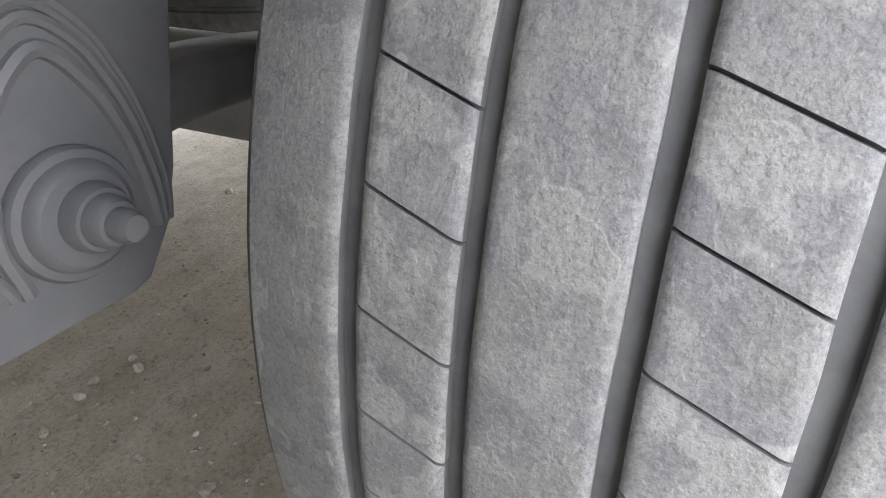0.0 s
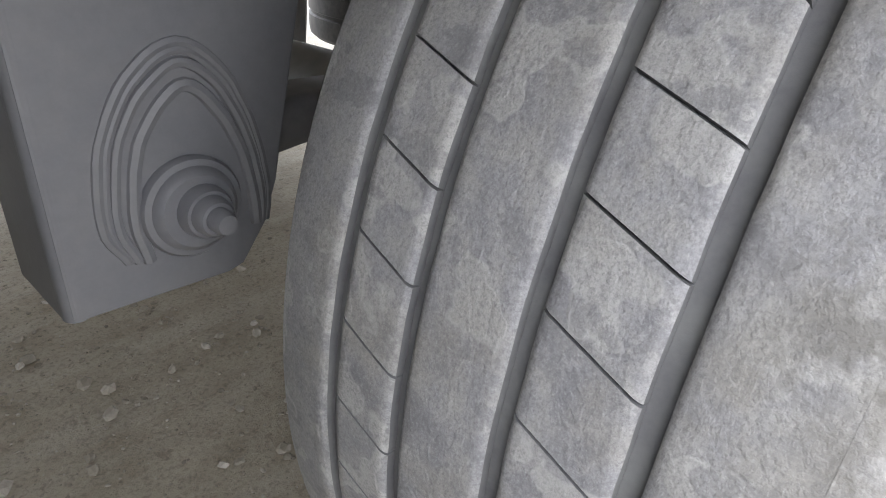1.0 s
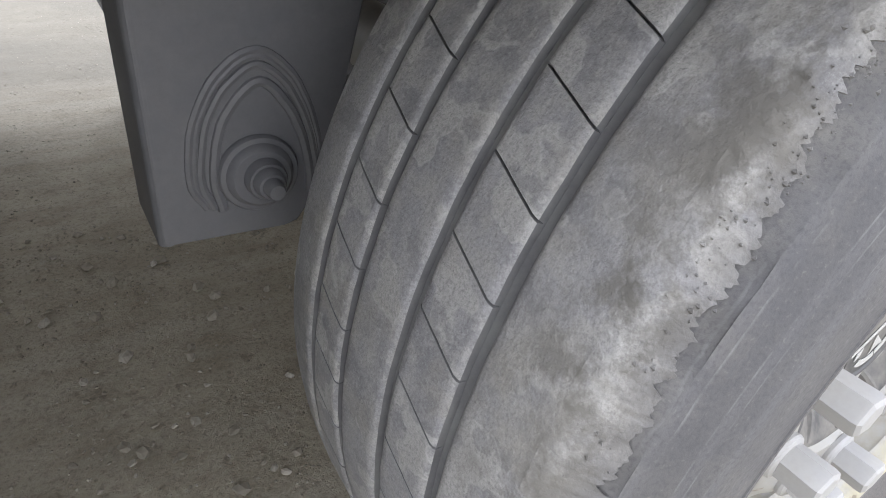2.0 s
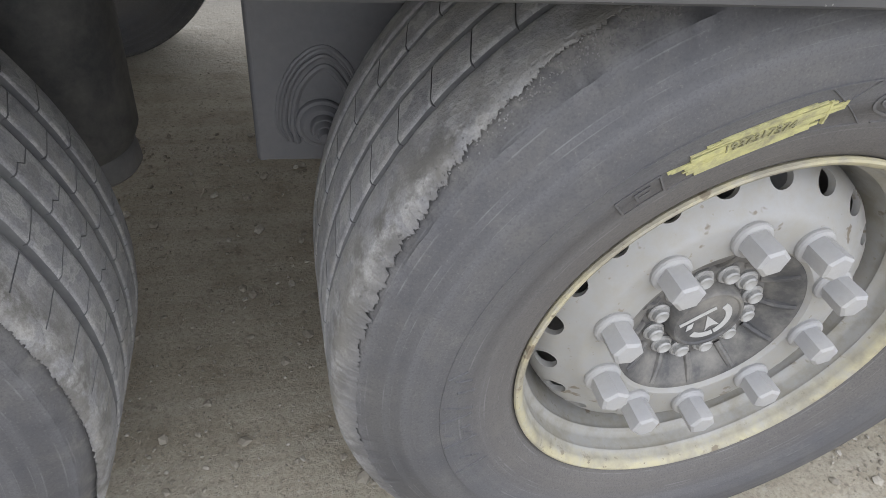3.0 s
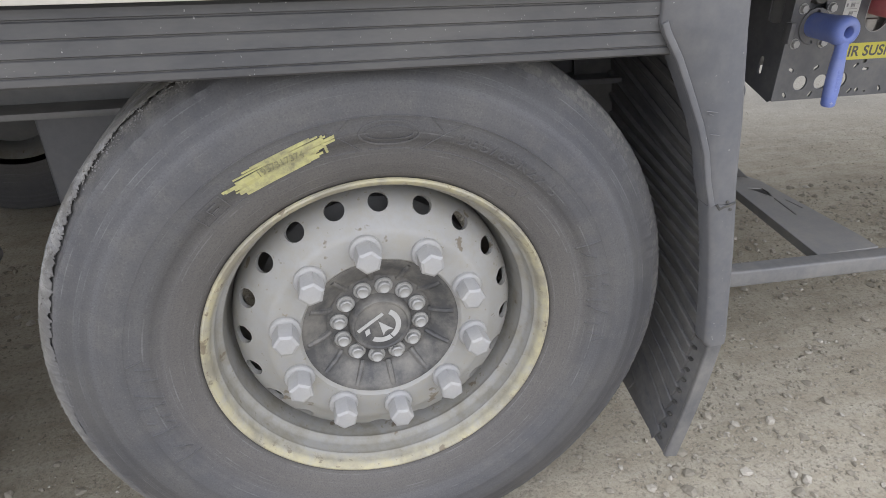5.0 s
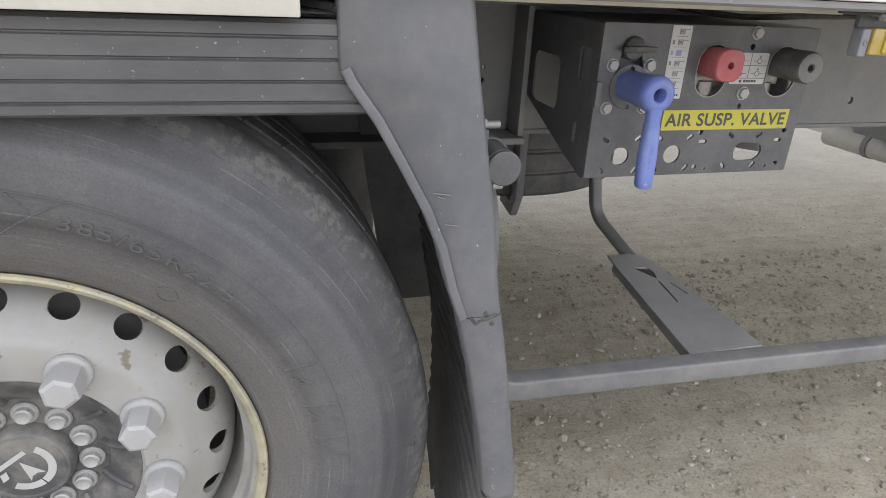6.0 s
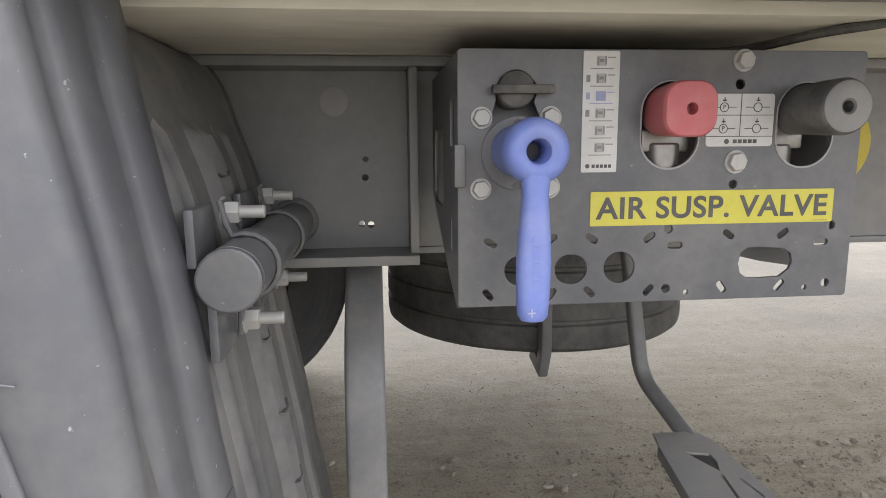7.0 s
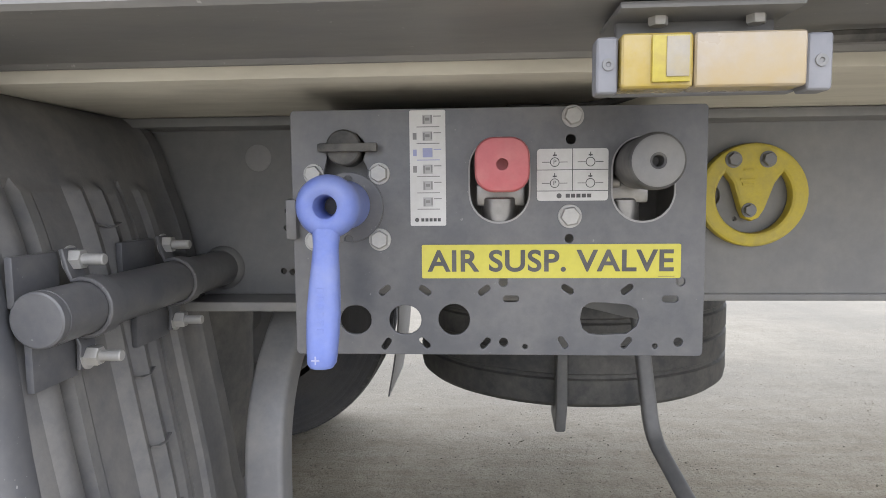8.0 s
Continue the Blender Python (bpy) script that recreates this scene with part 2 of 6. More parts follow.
def sand(name):
    """Pale sandy gravel yard, trodden and rolled, with darker damp patches; the far side is toned down against its
    strong light.
    """
    m, n, l, b = nodes_of(name)
    co = n.new("ShaderNodeTexCoord").outputs["Object"]
    large = noise_node(n, l, co, 0.9, 5, 0.6)
    mid = noise_node(n, l, co, 9, 6, 0.7)
    fine = noise_node(n, l, co, 110, 6, 0.75)
    tracks = noise_node(n, l, co, 6, 4, 0.6, (0.25, 2.2, 1))
    col = mix(n, l, ramp(n, l, large, [(0.35, 0.0), (0.65, 1.0)]), (0.450, 0.412, 0.328), (0.385, 0.348, 0.272))
    col = mix(n, l, ramp(n, l, mid, [(0.38, 0.0), (0.64, 0.7)]), col, (0.290, 0.252, 0.188))
    col = mix(n, l, ramp(n, l, tracks, [(0.45, 0.0), (0.62, 0.45)]), col, (0.47, 0.44, 0.370))
    col = mix(n, l, ramp(n, l, fine, [(0.38, 0.55), (0.50, 0.0)]), col, (0.19, 0.17, 0.14))
    col = mix(n, l, ramp(n, l, fine, [(0.60, 0.0), (0.68, 0.55)]), col, (0.52, 0.50, 0.45))
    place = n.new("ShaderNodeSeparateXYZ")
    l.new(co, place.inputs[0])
    # ground past the trailer painted darker, to offset too much light there
    far_side = n.new("ShaderNodeMapRange")
    far_side.inputs["From Min"].default_value, far_side.inputs["From Max"].default_value = 1.7, 2.7
    l.new(place.outputs["Y"], far_side.inputs["Value"])
    toned_down = mix(n, l, 1.0, far_side.outputs[0], ramp(n, l, large, [(0.30, 0.65), (0.65, 0.92)]), "MULTIPLY")
    col = mix(n, l, toned_down, col, (0.175, 0.166, 0.144))
    clod = noise_node(n, l, co, 38, 5, 0.72)
    col = mix(n, l, ramp(n, l, clod, [(0.34, 0.6), (0.42, 0.0)]), col, (0.165, 0.145, 0.115))
    col = mix(n, l, ramp(n, l, clod, [(0.62, 0.0), (0.70, 0.4)]), col, (0.45, 0.43, 0.385))
    l.new(col, b.inputs["Base Color"])
    b.inputs["Roughness"].default_value = 0.95
    bumped(n, l, b, mix(n, l, 0.45, mix(n, l, 0.4, fine, mid), clod), 1.0, 0.012)
    return m


def stone_mat(name):
    m, n, l, b = nodes_of(name)
    g = n.new("ShaderNodeNewGeometry")
    co = n.new("ShaderNodeTexCoord").outputs["Object"]
    col = ramp(n, l, g.outputs["Random Per Island"], [(0.0, (0.235, 0.214, 0.172)), (1.0, (0.47, 0.44, 0.385)), (0.7, (0.315, 0.288, 0.235))])
    col = mix(n, l, ramp(n, l, noise_node(n, l, co, 150, 4, 0.7), [(0.4, 0.0), (0.7, 0.5)]), col, (0.22, 0.2, 0.17))
    l.new(col, b.inputs["Base Color"])
    b.inputs["Roughness"].default_value = 0.9
    return m


M_TREAD = rubber_tread("worn_tread_rubber")
M_TREADPALE = rubber_tread("worn_siped_tread_rubber", 0.0)
M_GROOVE = surface("groove_rubber", (0.130, 0.131, 0.137), (0.160, 0.160, 0.163), dust=(0.24, 0.25, 0.24), dusty=0.5, rough=0.7, big=18, fine=150, bump=0.3)
M_SIDE = rubber_side("sidewall_rubber")
M_SIDEDARK = rubber_side("cleaner_sidewall_rubber", 0.25)
M_RIM = rim_paint("rim_paint")
M_NUT = surface("grey_nut_cap", (0.33, 0.33, 0.335), (0.38, 0.38, 0.38), dusty=0.25, rough=0.45, big=20, fine=160, bump=0.08)
M_HUB = surface("hub_cap_plastic", (0.060, 0.060, 0.063), (0.10, 0.10, 0.10), dusty=0.5, rough=0.55, big=14, fine=90, bump=0.2)
M_BOLT = surface("zinc_bolt", (0.36, 0.36, 0.355), (0.43, 0.425, 0.41), dusty=0.35, rough=0.5, metal=0.25, big=30, fine=220, bump=0.1)
M_WHITEMARK = surface("white_emblem", (0.47, 0.47, 0.465), (0.42, 0.42, 0.415), dusty=0.2, rough=0.5, big=30, fine=200, bump=0.0)
M_YCHALK = surface("yellow_paint_stick", (0.45, 0.43, 0.19), (0.52, 0.50, 0.25), dust=(0.14, 0.13, 0.105), dusty=0.8, rough=0.85, big=60, fine=260, bump=0.3)
# darker yellow that paints in the shade on the raised digits' edges
M_YSHADE = surface("worn_yellow_paint", (0.24, 0.23, 0.13), (0.30, 0.29, 0.16), dust=(0.14, 0.13, 0.105), dusty=0.6, rough=0.85, big=60, fine=260, bump=0.3)
M_RAIL = surface("grey_painted_aluminium", (0.057, 0.058, 0.063), (0.070, 0.071, 0.076), dusty=0.18, rough=0.42, big=2.2, fine=60, bump=0.05, stretch=(0.35, 1, 1), speck=0.35)
# rail paint made paler to stand for ground bounce on the beam's underside
M_BEAM = surface("dusty_beam_paint", (0.150, 0.151, 0.158), (0.180, 0.180, 0.184), dusty=0.3, rough=0.45, big=2.2, fine=60, bump=0.06, stretch=(0.35, 1, 1), speck=0.3)
M_GUARD = surface("grey_mudguard_plastic", (0.104, 0.108, 0.121), (0.122, 0.125, 0.136), dusty=0.16, rough=0.40, big=3, fine=90, bump=0.05, speck=0.4)
M_FLAP = surface("black_spray_flap", (0.118, 0.119, 0.124), (0.142, 0.142, 0.145), dusty=0.30, rough=0.62, big=8, fine=110, bump=0.25)
M_FLAPIN = surface("dark_spray_sheet", (0.105, 0.106, 0.111), (0.135, 0.135, 0.137), dusty=0.28, rough=0.6, big=8, fine=110, bump=0.25)
M_STEEL = surface("dark_chassis_paint", (0.160, 0.162, 0.168), (0.190, 0.191, 0.194), dusty=0.25, rough=0.46, big=3.5, fine=70, bump=0.08)
M_PANEL = surface("panel_paint", (0.076, 0.079, 0.089), (0.112, 0.114, 0.124), dusty=0.18, rough=0.31, big=6, fine=110, bump=0.05, speck=0.15)
M_TUBE = surface("grey_tube_paint", (0.118, 0.119, 0.127), (0.142, 0.142, 0.148), dusty=0.28, rough=0.48, big=5, fine=90, bump=0.08)
M_GALV = surface("dusty_galvanised_steel", (0.160, 0.162, 0.170), (0.20, 0.20, 0.205), dusty=0.35, rough=0.5, big=5, fine=100, bump=0.08)
M_LENSWIN = surface("clouded_lens_window", (0.28, 0.255, 0.21), (0.34, 0.31, 0.26), dust=(0.36, 0.27, 0.08), dusty=0.5, rough=0.3, big=40, fine=200, bump=0.05)
M_LENSYEL = surface("yellow_reflector", (0.40, 0.33, 0.04), (0.46, 0.39, 0.07), dust=(0.25, 0.17, 0.05), dusty=0.6, rough=0.3, big=60, fine=260, bump=0.05)
M_FOOT = surface("scuffed_pale_steel", (0.245, 0.245, 0.250), (0.29, 0.288, 0.29), dusty=0.4, rough=0.5, big=7, fine=110, bump=0.08)
M_HANGER = surface("hanger_paint", (0.145, 0.148, 0.160), (0.163, 0.165, 0.176), dusty=0.10, rough=0.5, big=4, fine=120, bump=0.06)
M_BLUE = surface("blue_plastic", (0.13, 0.18, 0.47), (0.155, 0.205, 0.49), dust=(0.32, 0.34, 0.42), dusty=0.25, rough=0.48, big=18, fine=150, bump=0.08)
M_RED = surface("red_plastic", (0.43, 0.105, 0.115), (0.48, 0.13, 0.14), dust=(0.42, 0.25, 0.22), dusty=0.25, rough=0.5, big=25, fine=160, bump=0.08)
M_BLACKKNOB = surface("black_knob_plastic", (0.052, 0.052, 0.055), (0.085, 0.085, 0.087), dusty=0.3, rough=0.5, big=25, fine=160, bump=0.1)
M_YLABEL = surface("yellow_label_film", (0.50, 0.455, 0.050), (0.54, 0.495, 0.065), dusty=0.08, rough=0.35, big=10, fine=120, bump=0.0)
M_INK = surface("dark_print", (0.05, 0.05, 0.055), (0.07, 0.07, 0.07), dusty=0.1, rough=0.5, big=30, fine=200, bump=0.0)
M_BLUEINK = surface("blue_print", (0.27, 0.29, 0.48), (0.31, 0.33, 0.50), dusty=0.1, rough=0.5, big=30, fine=200, bump=0.0)
M_STICKER = surface("white_sticker_film", (0.58, 0.58, 0.575), (0.53, 0.53, 0.525), dusty=0.2, rough=0.4, big=14, fine=140, bump=0.0)
M_FLOORWOOD = surface("pale_floor_boards", (0.74, 0.71, 0.62), (0.66, 0.63, 0.54), dust=(0.26, 0.24, 0.20), dusty=0.5, rough=0.7, big=2.5, fine=50, bump=0.15, stretch=(0.3, 1, 1))
M_BODY = surface("white_body_paint", (0.74, 0.74, 0.72), (0.68, 0.68, 0.66), dusty=0.25, rough=0.4, big=1.5, fine=40, bump=0.03)
M_CREAM = surface("cream_edge_strip", (0.52, 0.50, 0.45), (0.46, 0.44, 0.39), dusty=0.35, rough=0.6, big=8, fine=90, bump=0.1)
M_YHOOK = surface("yellow_hook_paint", (0.50, 0.40, 0.035), (0.56, 0.46, 0.05), dust=(0.25, 0.21, 0.10), dusty=0.5, rough=0.55, big=30, fine=150, bump=0.25)
M_LAMPEND = surface("grey_lamp_bracket", (0.17, 0.175, 0.20), (0.20, 0.205, 0.23), dusty=0.2, rough=0.5, big=20, fine=120, bump=0.06)
M_AMBER = surface("amber_lens", (0.33, 0.235, 0.035), (0.40, 0.30, 0.06), dust=(0.36, 0.29, 0.15), dusty=0.8, rough=0.25, big=22, fine=140, bump=0.1, coat=0.4)
M_AMBERPALE = surface("faded_lens", (0.345, 0.290, 0.220), (0.325, 0.275, 0.20), dust=(0.34, 0.25, 0.11), dusty=0.85, rough=0.28, big=22, fine=140, bump=0.08, coat=0.4)
M_VALVE = surface("cast_valve_metal", (0.20, 0.195, 0.185), (0.27, 0.262, 0.25), dusty=0.12, rough=0.34, metal=0.75, big=30, fine=200, bump=0.1)
M_BELLOWS = surface("air_spring_rubber", (0.062, 0.064, 0.067), (0.086, 0.086, 0.086), dusty=0.30, rough=0.6, big=6, fine=80, bump=0.15)
M_SAND = sand("sandy_gravel")
M_STONE = stone_mat("loose_stone")
M_CABLE = surface("black_cable", (0.03, 0.03, 0.03), (0.05, 0.05, 0.05), dusty=0.3, rough=0.6, big=30, fine=150, bump=0.05)


# ------------------------------------------------------------ mesh helpers
BASE = {}


def thing(name, base, label, category, group="", kind=""):
    e = new(name)
    e.empty_display_size = 0.05
    e.location = base
    BASE[e.name] = Vector(base)
    return tagged(e, label, category, group, kind)


def base_of(ob):
    while ob.parent:
        ob = ob.parent
    return BASE[ob.name]


def finish(me, material, sharp=35):
    me.materials.append(material)
    me.polygons.foreach_set("use_smooth", [True] * len(me.polygons))
    me.set_sharp_from_angle(angle=radians(sharp))
    return me


def part(name, bm, material, parent, label="", sharp=35):
    """Links a bmesh, given in world metres, as one mesh under a thing or a part."""
    me = bpy.data.meshes.new(name)
    bmesh.ops.recalc_face_normals(bm, faces=bm.faces[:])
    bm.to_mesh(me)
    bm.free()
    return part_mesh(name, me, material, parent, label, sharp)


def part_mesh(name, me, material, parent, label="", sharp=35):
    me.transform(Matrix.Translation(-base_of(parent)))
    finish(me, material, sharp)
    ob = new(name, me)
    ob.parent = parent
    if label:
        tagged(ob, label)
    return ob


def again(ob, m, parent=None):
    """One more object on the same mesh, moved by m within its thing."""
    o = new(ob.name.split(".")[0], ob.data)
    o.parent = parent or ob.parent
    o.matrix_local = m
    for k in ob.children:
        c = new(k.name.split(".")[0], k.data)
        c.parent = o
    return o


def single(name, bm, material, label, category, group="", kind="", sharp=35):
    """A thing of one mesh; its origin stays at the world's origin of the yard."""
    me = bpy.data.meshes.new(name)
    bmesh.ops.recalc_face_normals(bm, faces=bm.faces[:])
    bm.to_mesh(me)
    bm.free()
    finish(me, material, sharp)
    ob = new(name, me)
    BASE[ob.name] = Vector((0, 0, 0))
    return tagged(ob, label, category, group, kind)


def box(bm, x0, x1, y0, y1, z0, z1, bev=0.002, seg=2):
    m = Matrix.Translation(((x0 + x1) / 2, (y0 + y1) / 2, (z0 + z1) / 2)) @ Matrix.Diagonal((abs(x1 - x0), abs(y1 - y0), abs(z1 - z0), 1))
    vs = bmesh.ops.create_cube(bm, size=1, matrix=m)["verts"]
    if bev:
        es = list({e for v in vs for e in v.link_edges})
        bmesh.ops.bevel(bm, geom=es, offset=bev, segments=seg, affect="EDGES", profile=0.6)
    return bm


def basis(d):
    d = Vector(d).normalized()
    return d.to_track_quat("Z", "Y").to_matrix().to_4x4()


def lathe(bm, profile, origin, axis, segs=32, start=0.0):
    """Turns (along the axis, radius) points round an axis; a radius of 0 closes the end."""
    m = Matrix.Translation(origin) @ basis(axis)
    rings = []
    for a, r in profile:
        if r < 1e-6:
            rings.append([bm.verts.new(m @ Vector((0, 0, a)))])
        else:
            rings.append([bm.verts.new(m @ Vector((r * math.cos(start + math.tau * k / segs), r * math.sin(start + math.tau * k / segs), a))) for k in range(segs)])
    for p, q in zip(rings, rings[1:]):
        for k in range(segs):
            j = (k + 1) % segs
            f = [p[k % len(p)], p[j % len(p)], q[j % len(q)], q[k % len(q)]]
            f = list(dict.fromkeys(f))
            if len(f) > 2:
                bm.faces.new(f)
    return bm


def rod(bm, p0, p1, r, segs=20, bev=0.0015, r1=None):
    p0, p1 = Vector(p0), Vector(p1)
    h, r1 = (p1 - p0).length, r if r1 is None else r1
    return lathe(bm, [(0, 0), (0, r - bev), (bev, r), (h - bev, r1), (h, r1 - bev), (h, 0)], p0, p1 - p0, segs)


def fillet(pts, radius, n=6):
    """A polyline with its corners rounded."""
    pts = [Vector(p) for p in pts]
    out = [pts[0]]
    for a, b, c in zip(pts, pts[1:], pts[2:]):
        u, v = (a - b).normalized(), (c - b).normalized()
        t = min(radius, (a - b).length * 0.48, (c - b).length * 0.48)
        p, q = b + u * t, b + v * t
        for k in range(n + 1):
            s = k / n
            out.append((1 - s) ** 2 * p + 2 * s * (1 - s) * b + s * s * q)
    return out + [pts[-1]]


def sweep(bm, pts, section, up=(0, 0, 1), closed=True):
    """Carries a flat outline (across, up) along a path, with capped ends."""
    pts = [Vector(p) for p in pts]
    rings = []
    for k, p in enumerate(pts):
        d = (pts[min(k + 1, len(pts) - 1)] - pts[max(k - 1, 0)]).normalized()
        side = d.cross(Vector(up))
        side = side.normalized() if side.length > 1e-4 else Vector((1, 0, 0))
        top = side.cross(d).normalized()
        rings.append([bm.verts.new(p + side * a + top * b) for a, b in section])
    n = len(section)
    for p, q in zip(rings, rings[1:]):
        for k in range(n if closed else n - 1):
            bm.faces.new([p[k], p[(k + 1) % n], q[(k + 1) % n], q[k]])
    if closed:
        bm.faces.new(rings[0][::-1])
        bm.faces.new(rings[-1])
    return bm


def round_section(r, n=16):
    return [(r * math.cos(math.tau * k / n), r * math.sin(math.tau * k / n)) for k in range(n)]


def rect_section(w, h, r=0.006, n=3):
    out = []
    for cx, cy, a0 in ((w / 2 - r, h / 2 - r, 0), (-w / 2 + r, h / 2 - r, 90), (-w / 2 + r, -h / 2 + r, 180), (w / 2 - r, -h / 2 + r, 270)):
        for k in range(n + 1):
            a = radians(a0 + 90 * k / n)
            out.append((cx + r * math.cos(a), cy + r * math.sin(a)))
    return out


def rounded(x0, x1, z0, z1, r, n=5):
    """A rounded rectangle as a flat outline."""
    cx, cz = (x0 + x1) / 2, (z0 + z1) / 2
    return [(cx + a, cz + b) for a, b in rect_section(x1 - x0, z1 - z0, min(r, (x1 - x0) / 2 - 1e-4, (z1 - z0) / 2 - 1e-4), n)]


def disc_outline(cx, cz, r, n=24):
    return [(cx + r * math.cos(math.tau * k / n), cz + r * math.sin(math.tau * k / n)) for k in range(n)]


def slot(cx, cz, length, width, turn=0.0, n=5):
    c, s = math.cos(radians(turn)), math.sin(radians(turn))
    pts = rounded(-length / 2, length / 2, -width / 2, width / 2, width / 2 - 1e-4, n)
    return [(cx + a * c - b * s, cz + a * s + b * c) for a, b in pts]


def evaluated(data):
    tmp = new("tmp", data)
    dg = bpy.context.evaluated_depsgraph_get()
    me = bpy.data.meshes.new_from_object(tmp.evaluated_get(dg))
    bpy.data.objects.remove(tmp)
    return me


def plate_mesh(outline, holes, thick, bev=0.0006):
    """A flat sheet in x and y with real holes, thick along z, centred on z = 0."""
    cu = bpy.data.curves.new("sheet", "CURVE")
    cu.dimensions, cu.fill_mode, cu.extrude, cu.bevel_depth, cu.bevel_resolution = "2D", "BOTH", thick / 2 - bev, bev, 1
    cu.offset = -bev
    for loop in (outline, *holes):
        s = cu.splines.new("POLY")
        s.points.add(len(loop) - 1)
        for p, (a, b) in zip(s.points, loop):
            p.co = (a, b, 0, 1)
        s.use_cyclic_u = True
    me = evaluated(cu)
    bpy.data.curves.remove(cu)
    return me


FACING = Matrix(((1, 0, 0, 0), (0, 0, -1, 0), (0, 1, 0, 0), (0, 0, 0, 1)))


def upright(me, y):
    """Stands a flat sheet up in x and z at depth y, facing the road side."""
    me.transform(Matrix.Translation((0, y, 0)) @ FACING)
    return me


def text_mesh(body, size, thick=0.0004, space=1.0, bold=0.0):
    cu = bpy.data.curves.new("lettering", "FONT")
    cu.offset = bold
    cu.body, cu.size, cu.extrude, cu.align_x, cu.align_y = body, size, thick, "CENTER", "CENTER"
    cu.space_character = space
    me = evaluated(cu)
    bpy.data.curves.remove(cu)
    return me


def hexagon(bm, centre, axis, r, h, segs=6, start=0.0, dome=0.0):
    prof = [(0, 0), (0, r), (h, r), (h + 0.0012, r * 0.9), (h + 0.0012 + dome, 0)]
    return lathe(bm, prof, centre, axis, segs, start)


def smoothline(pts, n=8):
    """A Catmull-Rom curve through the points."""
    pts = [Vector(p) for p in pts]
    ext = [2 * pts[0] - pts[1]] + pts + [2 * pts[-1] - pts[-2]]
    out = []
    for a, b, c, d in zip(ext, ext[1:], ext[2:], ext[3:]):
        for k in range(n):
            t = k / n
            out.append(0.5 * ((2 * b) + (c - a) * t + (2 * a - 5 * b + 4 * c - d) * t * t + (3 * b - a - 3 * c + d) * t ** 3))
    return out + [pts[-1]]


# ------------------------------------------------------------ ground
def spread(lo, hi, near0, near1, fine, growth=1.35):
    xs = list(np.arange(near0, near1 + 1e-6, fine))
    step, v = fine, near1
    while v < hi:
        step *= growth
        v += step
        xs.append(min(v, hi))
    step, v = fine, near0
    while v > lo:
        step *= growth
        v -= step
        xs.insert(0, max(v, lo))
    return xs


def ground_height(x, y):
    h = 0.010 * noise.noise((x * 1.1, y * 1.1, 0.3)) + 0.006 * noise.noise((x * 4.2, y * 4.2, 1.7)) + 0.0035 * noise.noise((x * 13, y * 13, 4.1))
    h += 0.004 * noise.noise((x * 3.0, y * 22, 2.2)) * max(0, noise.noise((x * 0.6, y * 0.9, 9)))
    return h - 0.002


def build_ground():
    xs, ys = spread(-90, 90, -2.6, 4.2, 0.035), spread(-60, 140, -1.6, 4.6, 0.035)
    verts = [(x, y, ground_height(x, y)) for y in ys for x in xs]
    w = len(xs)
    faces = [(j * w + i, j * w + i + 1, (j + 1) * w + i + 1, (j + 1) * w + i) for j in range(len(ys) - 1) for i in range(w - 1)]
    me = bpy.data.meshes.new("ground")
    me.from_pydata(verts, [], faces)
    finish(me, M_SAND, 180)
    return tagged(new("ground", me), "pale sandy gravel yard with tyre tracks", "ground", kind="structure")


